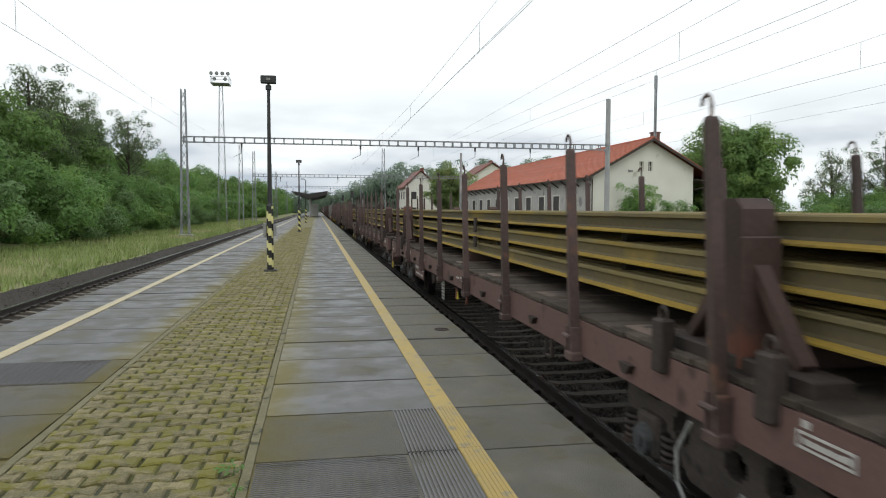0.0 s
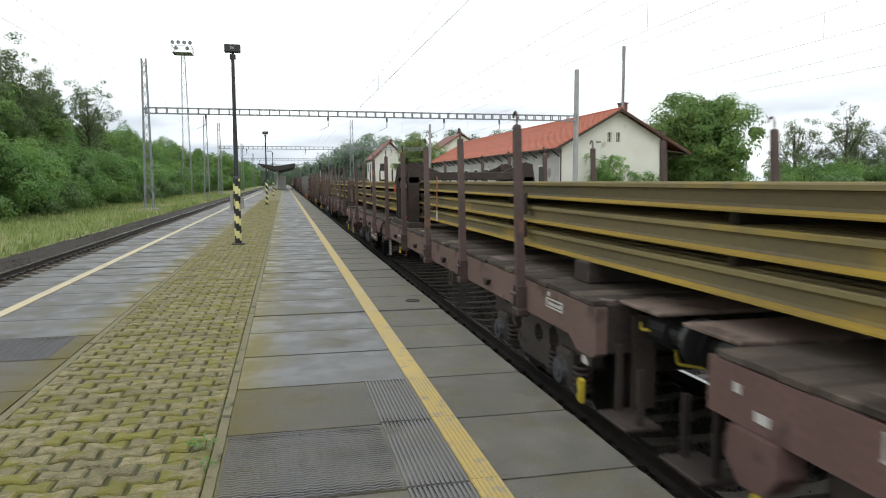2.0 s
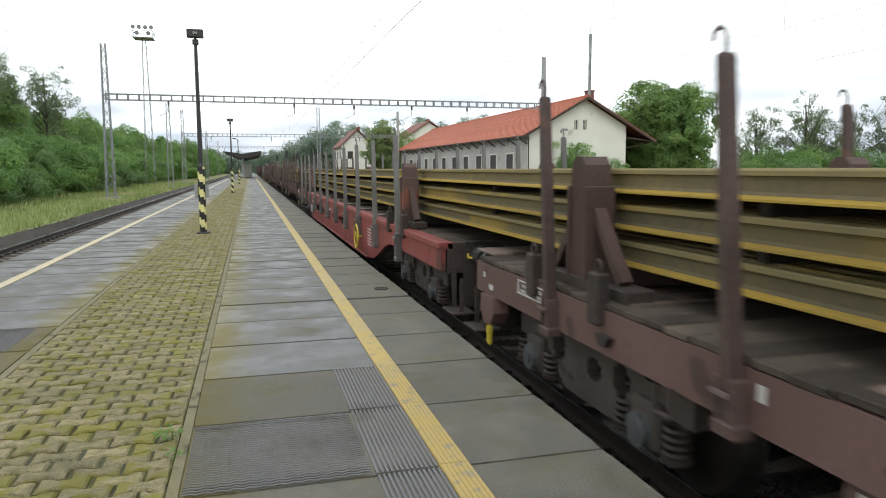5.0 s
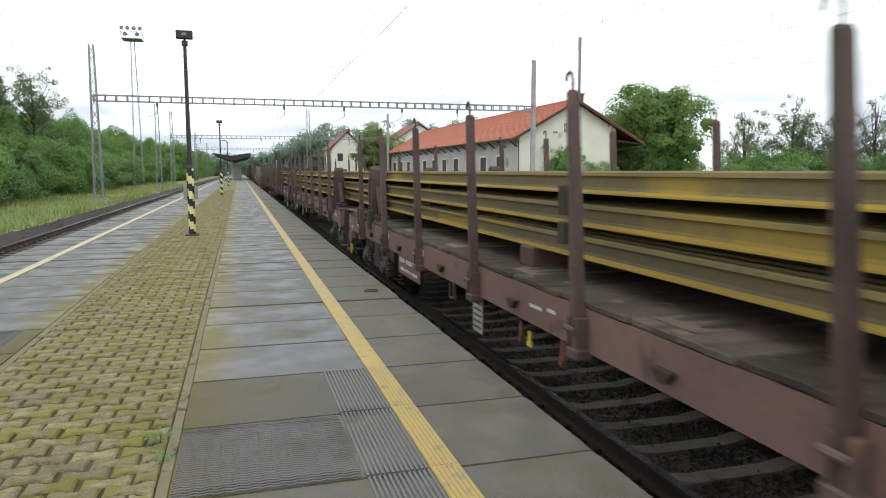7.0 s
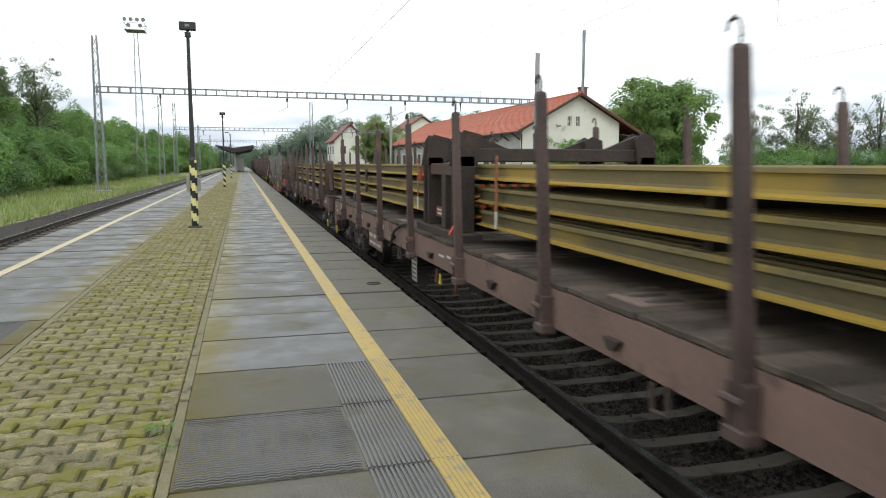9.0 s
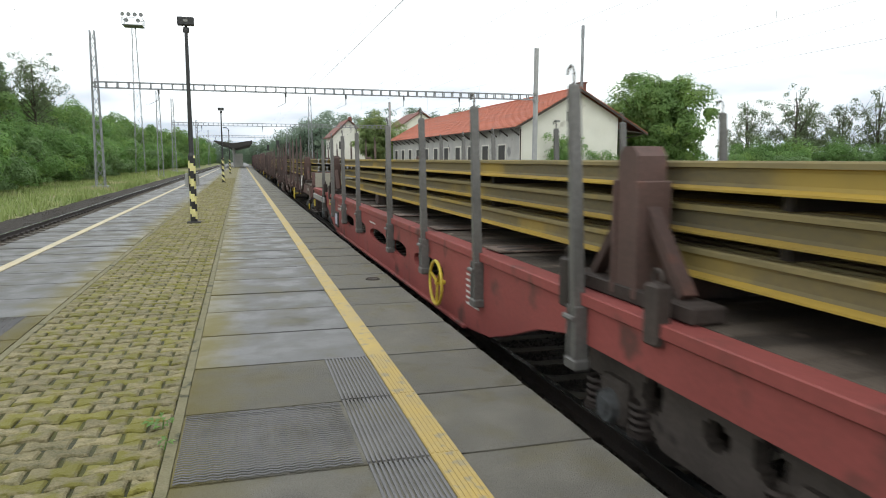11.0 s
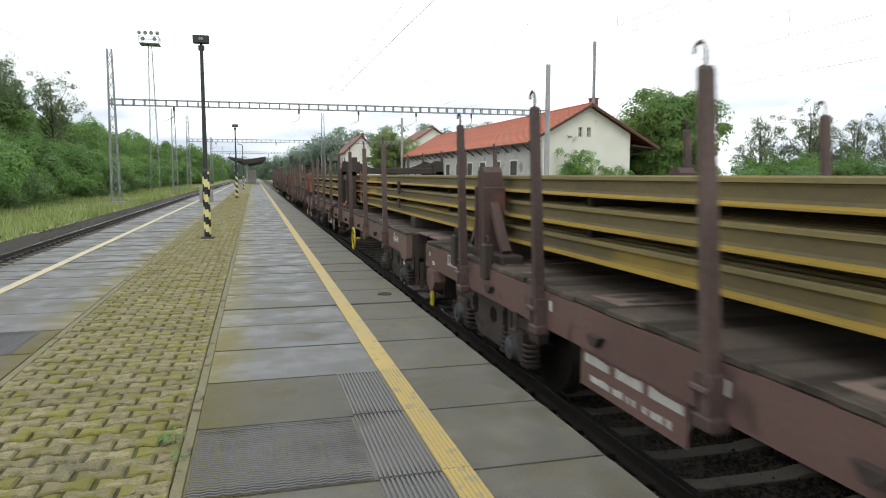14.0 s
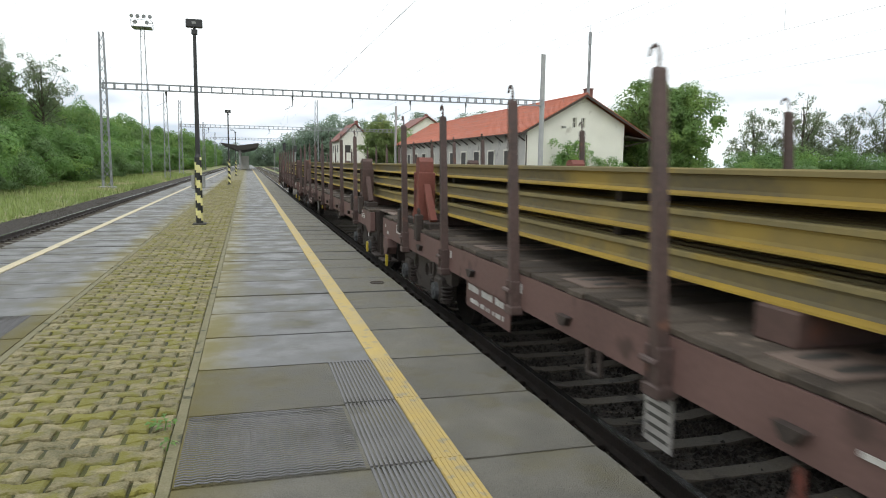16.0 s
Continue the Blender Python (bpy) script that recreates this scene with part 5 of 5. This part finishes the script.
    if mid_frame:
        c = mid_frame
        for side in (-1, 1):
            x = side * 1.15
            part("frame_foot_beam", Shape().box(x - .13, x + .13, c - 1.0, c + 1.0, .695, .80, .01), M_FRAME, w)
            for yc in (c - .66, c + .62):
                fr = Shape()
                fr.box(x - .10, x + .10, yc - .13, yc - .09, .80, 1.66, .005).box(x - .10, x + .10, yc + .09, yc + .13, .80, 1.66, .005).box(x - .03, x + .03, yc - .09, yc + .09, .80, 1.62)
                for k in (-.13, .11):
                    fr.prism([(x - .13, 1.55), (x + .13, 1.55), (x + .13 - .05 * side, 1.90), (x - .05 - .02 * side, 1.95), (x - .13 - .05 * side, 1.88)], "y", yc + k, yc + k + .02)
                part("frame_column", fr, M_FRAME, w, "tall dark steel load frame column")
            part("frame_column", Shape().box(x - .08, x + .08, c - .22, c - .05, .80, 1.46, .01), M_FRAME, w)
            part("frame_rail", Shape().box(x - .07, x + .07, c - .53, c + .49, 1.44, 1.58, .008), M_POST, w)
            red = part("frame_board", Shape().box(x - side * .02 - .02, x - side * .02 + .02, c - .53, c + .49, .90, 1.03, .006), M_REDPOST, w, "faded red board with white lettering")
            if side < 0:
                st2 = Shape()
                for y in (c - .48, c + .05):
                    st2.box(x - .006, x + .002, y, y + .36, .985, 1.005).box(x - .006, x + .002, y + .03, y + .33, .935, .96)
                part("lettering_panel", st2, M_WHITE, red)
        for yc in (c - .66, c + .62):
            fr = Shape()
            fr.box(-1.04, 1.04, yc - .08, yc + .08, 1.60, 1.75, .01)
            part("frame_cross_beam", fr, M_FRAME, w)
            for side in (-1, 1):
                part("frame_gusset", Shape().prism([(side * 1.06, 1.75), (side * 1.06, 1.92), (side * .62, 1.75)], "y", yc - .03, yc + .03), M_FRAME, w)
        rm = Shape()
        rm.box(-1.275, -1.255, c + .78, c + .9, 1.36, 1.50)
        rm.path([(-1.32, c - .95, .92), (-1.40, c - .98, .80)], .018, 6)
        part("red_marker", rm, M_REDPAINT, w, "red marker and lashing")
        lash = Shape().path([(-1.33, c + 1.05, .76), (-1.39, c + 1.5, .70), (-1.41, c + 1.9, .58), (-1.40, c + 2.2, .35), (-1.40, c + 2.35, .3)], .022, 6)
        part("lashing_chain", lash, M_FRAME, w)
        strap = Shape()
        strap.box(-1.03, -1.02, c + 1.95, c + 2.0, 1.08, 1.66)
        part("strap", strap, M_STRAP, w, "orange ratchet strap over the rails")
        part("strap", Shape().box(-1.03, -1.02, c + strap_at, c + strap_at + .06, 1.08, 1.66), M_STRAP, w, "orange ratchet strap over the rails")
        for y in (c + 1.95, c + strap_at):
            part("strap_tail", Shape().box(-1.032, -1.02, y, y + .055, .9, 1.08), M_WHITE, w, "white strap tail")
    # timber packing under the load
    for yc in ((1.0, L - 1.0) if mid_frame else (post_at, L / 2 + .55, L - post_far)):
        part("load_bolster", Shape().box(-1.04, 1.04, yc - .15, yc + .15, .70, .885, .012), M_POST if not mid_frame else M_FRAME, w)
    return w


def red_wagon(u, L, stakes, post_far=2.9):
    w = thing("red_flat_wagon", "faded red flat wagon with deep pierced side girders and grey stakes", "wagon", "wagons of the train")
    ROLLING.append((w, u))
    holes = sorted((L - b_, L - a_) for a_, b_ in ((6.61, 8.06), (8.5, 9.5), (9.95, 11.4), (11.85, 12.85), (13.3, 14.75)))
    LOW, HZ, HR = -.15, .27, .11
    for sx in (-1, 1):
        s = Shape()
        a, b = min(sx * 1.36, sx * 1.30), max(sx * 1.36, sx * 1.30)
        s.box(min(sx * 1.39, sx * 1.2), max(sx * 1.39, sx * 1.2), 0, L, .60, .685, .008)
        s.prism([(0, .62), (0, .34), (3.2, .34), (3.7, .25), (4.3, .05), (4.8, -.09), (5.4, -.15), (5.5, -.15), (5.5, .62)], "x", a, b)
        s.prism([(L, .62), (L, .34), (L - 3.2, .34), (L - 3.7, .25), (L - 4.3, .05), (L - 4.8, -.09), (L - 5.4, -.15), (L - 5.5, -.15), (L - 5.5, .62)], "x", a, b)
        x0 = 5.5
        for h0, h1 in holes + [(L - 5.5, L - 5.5)]:
            if h0 > x0:
                s.prism([(x0, LOW), (h0, LOW), (h0, .62), (x0, .62)], "x", a, b)
            if h1 > h0:
                n, m_, r = 10, (h0 + h1) / 2, (h1 - h0) / 2
                up = [(m_ - r * math.cos(math.pi * k / n), HZ + HR * math.sin(math.pi * k / n) ** .7) for k in range(n + 1)]
                lo = [(p, 2 * HZ - q) for p, q in up]
                for (p, q), (p2, q2) in zip(up, up[1:]):
                    s.prism([(p, q), (p2, q2), (p2, .62), (p, .62)], "x", a, b)
                for (p, q), (p2, q2) in zip(lo, lo[1:]):
                    s.prism([(p, LOW), (p2, LOW), (p2, q2), (p, q)], "x", a, b)
            x0 = h1
        s.box(min(sx * 1.40, sx * 1.25), max(sx * 1.40, sx * 1.25), 5.5, L - 5.5, -.17, -.135, .006)
        part("side_girder", s, M_RED, w, "deep red fish-bellied girder with oval openings")
    s = Shape()
    for y in (0, L - .12):
        s.box(-1.28, 1.28, y, y + .12, .30, .68, .01)
    for k in range(7):
        y = 3 + k * (L - 6) / 6
        s.box(-1.28, 1.28, y - .07, y + .07, .30, .62)
    s.box(-.25, -.1, .1, L - .1, .1, .62).box(.1, .25, .1, L - .1, .1, .62)
    part("under_frame", s, M_FRAME, w)
    deck(w, L, BOARD_SHORT)
    buffers(w, 0, -1)
    buffers(w, L, 1)
    for yc in (1.95, L - 1.95):
        bogie(w, yc)
    for y in stakes:
        for side in (-1, 1):
            stake(w, y, side, M_GREYSTAKE, 2.08, .18)
    for y in (2.6, L - post_far):
        for side in (-1, 1):
            end_post(w, y, side, M_POST)
    bars(w, 5.1, .1, [(0, k * .06, .4, .02) for k in range(6)] + [(5.5, .35, .6, .03), (7, .3, .5, .05), (9.5, .33, .5, .03), (L - 11.2, .28, .5, .06), (L - 12.2, .38, 1.4, .02)], -1.362)
    pl = Shape()
    pl.box(-1.40, -1.36, L - 5.72, L - 5.35, .02, .27, .004)
    part("document_frame", pl, mat("pale_blue_sheet", (0.5, 0.55, 0.66), (0.42, 0.46, 0.56), 0.4, 0, 6, 30, 0), w, "pale blue paper in a dark frame")
    fr = Shape()
    fr.box(-1.395, -1.36, L - 5.77, L - 5.72, -.03, .32).box(-1.395, -1.36, L - 5.35, L - 5.30, -.03, .32).box(-1.395, -1.36, L - 5.72, L - 5.35, .27, .32).box(-1.395, -1.36, L - 5.72, L - 5.35, -.03, .02)
    part("document_frame_edge", fr, M_OPENING, w)
    tri = Shape()
    tri.prism([(L - 4.2, .40), (L - 3.9, .40), (L - 4.05, .60)], "x", -1.366, -1.36)
    part("warning_sign", tri, M_SIGNYEL, w, "yellow triangle warning sign")
    s = Shape()
    s.wheel_ring((-1.47, 6.3, .18), .25, .018, "x", 28, 8)
    for k in range(3):
        a = 2 * math.pi * k / 3 + .4
        s.bar((-1.45, 6.3, .18), (-1.47, 6.3 + .24 * math.cos(a), .18 + .24 * math.sin(a)), .03, .012)
    s.tube((-1.48, 6.3, .18), (-1.2, 6.3, .18), .025)
    part("hand_brake_wheel", s, M_SIGNYEL, w, "yellow spoked hand-brake wheel")
    if u < 150:
        part("end_flap", Shape().box(-1.12, 1.12, L + .002, L + .52, .685, .712, .006), M_HEADBOARD, w, "pale grey folded end flap")
    else:
        part("side_flap", Shape().box(-1.45, -1.405, L - 3.4, L - .6, .40, .54, .01), M_GREYBOX, w, "long grey folded side flap")
    lv = Shape()
    lv.prism([(L - .42, .12), (L - .32, .12), (L - .25, .30), (L - .40, .33)], "x", -1.41, -1.37)
    part("brake_lever", lv, M_SIGNYEL, w, "yellow brake changeover lever")
    for yc in (2.6, L / 2 + 1.75, L - post_far):
        part("load_bolster", Shape().box(-1.02, 1.24, yc - .12, yc + .12, .69, .885, .01), M_FRAME, w)
    return w


# rails: three layers, foot beside foot
BATTEN = Shape().box(-.86, 1.10, -.04, .04, 0, .085).mesh("layer_batten", M_FRAME)


def load_rails(u0, u1, red0=False, stagger=False):
    L = u1 - u0
    b = thing("rail_bundle", "three layers of new rails, yellow with fresh rust", "rails", "rail bundles")
    ROLLING.append((b, u0))
    H = .172
    prof = [(-.072, 0), (.072, 0), (.072, .013), (.020, .030), (.0085, .050), (.0085, .115), (.014, .130), (.036, .136), (.036, .162), (.028, .172), (-.028, .172), (-.036, .162), (-.036, .136), (-.014, .130), (-.0085, .115), (-.0085, .050), (-.020, .030), (-.072, .013)]
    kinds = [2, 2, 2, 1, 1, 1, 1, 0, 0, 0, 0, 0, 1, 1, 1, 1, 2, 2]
    n = len(prof)
    s = Shape()
    v = [(a, y, c) for y in (0, L) for a, c in prof]
    for i in range(n):
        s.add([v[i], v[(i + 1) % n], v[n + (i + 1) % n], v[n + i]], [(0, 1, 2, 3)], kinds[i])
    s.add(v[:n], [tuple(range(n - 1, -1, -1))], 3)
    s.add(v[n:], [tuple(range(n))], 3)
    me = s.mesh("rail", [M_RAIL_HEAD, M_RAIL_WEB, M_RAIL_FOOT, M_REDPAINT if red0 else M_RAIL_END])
    for layer in range(3):
        z = .885 + .257 * layer
        for k in range(14):
            part("rail", me, None, b, "", pose(-.93 + .151 * k, (.045 * k if stagger else .01 * ((k * 5) % 7)) + .05 * layer, z))
    y = 1.0
    while y < L - .5:
        for layer in range(2):
            part("layer_batten", BATTEN, None, b, "", pose(0, y, .885 + .257 * layer + H))
        y += 4.4
    return b


def spacer_clamp(u):
    c = thing("rail_clamp", "dark steel clamp block holding the stacked rails", "clamp", "rail clamps")
    ROLLING.append((c, u))
    s = Shape()
    s.box(-1.045, -1.01, -.07, .07, .98, 1.16, .008).box(-1.045, -1.01, -.07, .07, 1.22, 1.46, .008)
    part("clamp_block", s, M_FRAME, c)


def low_end_wagon(u):
    """Wagon with a low end wall and pointed stakes."""
    L = 21.1
    w = flat_wagon(u, L, (True, True), 3.15, 3.6, M_POST, False, -1.45, 12.8, 5.9, False, True, None, [2.95, 4.98, 7.08, 9.0, 12.0, 14.0, 16.02, 17.95, 19.88], True)
    e = Shape()
    e.box(-1.30, 1.30, .02, .08, .69, 1.10, .006).box(-1.32, 1.32, .0, .12, 1.08, 1.14, .008)
    wall = part("end_wall", e, M_BROWN, w, "low brown end wall with upright ribs")
    rib = Shape().box(0, .08, -.04, .017, .69, 1.078, .006).mesh("wall_rib", M_BROWN)
    for k in range(9):
        part("wall_rib", rib, None, wall, "", pose(-1.28 + .31 * k, 0, 0))
    e = Shape()
    e.path([(-1.42, 2.5, .98), (-1.46, 2.35, .62), (-1.44, 2.55, .5)], .02, 6).path([(-1.42, 2.4, .95), (-1.44, 2.65, .75)], .02, 6)
    part("lashing", e, M_WHITE, w, "white lashing strap tied round the post")
    sk = Shape()
    sk.box(-1.36, -1.33, 11.3, 12.95, .02, .37, .01)
    part("side_skirt", sk, M_BROWN, w)
    part("side_skirt", Shape().box(-1.36, -1.33, 15.45, 17.4, -.18, .37, .01), M_BROWN, w)
    part("skirt_hatch", Shape().box(-1.372, -1.355, 15.6, 16.1, -.16, .1, .006), M_FRAME, w)
    bars(w, 16.05, .18, [(0, .1, .5, .07), (.6, .1, .55, .07), (.1, 0, .7, .065), (.85, 0, .4, .065), (1.0, -.16, .28, .03), (1.02, -.22, .22, .03)], -1.362)
    bars(w, 11.4, .1, [(0, .18, .5, .05), (0, .10, .6, .03), (.2, 0, .3, .04)], -1.362)
    return w


flat_wagon(-18.0)
w0 = flat_wagon(1.84, yellow=False, post_at=1.72)
flat_wagon(21.8, yellow=False)
flat_wagon(41.85, posts=(False, False), mid_frame=9.25, strap_at=-2.28)
flat_wagon(61.55, post_far=2.24)
flat_wagon(81.03, wheel_y=4.5)
red_wagon(101.1, 23.55, [2.4 + 2.03 * k for k in range(11)])
flat_wagon(126.25)
flat_wagon(146.25, yellow=False)
flat_wagon(166.22, yellow=False, posts=(False, False), mid_frame=9.45)
flat_wagon(186.1)
hb = red_wagon(205.85, 21.1, [3.0, 5.1, 7.15, 9.23, 12.21, 14.2, 16.1, 18.1], 3.7)
low_end_wagon(228.24)
flat_wagon(250.8, yellow=False)
flat_wagon(270.69, yellow=False, posts=(False, False), mid_frame=8.35, board_y=10.95, wheel_y=5.1)
flat_wagon(290.57, post_mat=M_REDPOST)
flat_wagon(310.5)
flat_wagon(330.4)
cable = [(-1.42, 1.82, .36), (-1.45, 1.92, .16), (-1.46, 1.88, -.02), (-1.46, 1.76, -.12), (-1.46, 1.58, -.14), (-1.46, 1.42, -.08), (-1.45, 1.33, .02), (-1.43, 1.28, .14)]
part("hanging_cable", Shape().path(cable, .012, 8), M_GREYBOX, w0, "grey cable hanging in a loop")
s = Shape()
s.box(-1.33, 1.33, 20.98, 21.06, .69, 1.14, .01)
part("headboard", s, M_HEADBOARD, hb, "pale grey board standing at the wagon end")
load_rails(-70, 50.6)
load_rails(51.2, 174.95)
load_rails(175.75, 223.6, True)
load_rails(229.5, 278.65, False, True)
load_rails(279.35, 346.5, True)
for u in (11.0, 30.9, 44.4, 58.0, 70.3, 90.3, 112.5, 135.4, 156.1, 168.6, 182.2, 195.0, 217.1, 238.0, 259.7, 272.9, 287.4, 299.5, 319.4, 339.3):
    spacer_clamp(u)


def motions():
    times = [0.5 * k for k in range(33)]
    for ob, u in ROLLING:
        rows = []
        for t in times:
            te = math.floor(t * 25 + 1e-6) / 25
            rows.append((t, pose(TX, u - SPEED * te, 0)))
        walk(ob, rows)


motions()
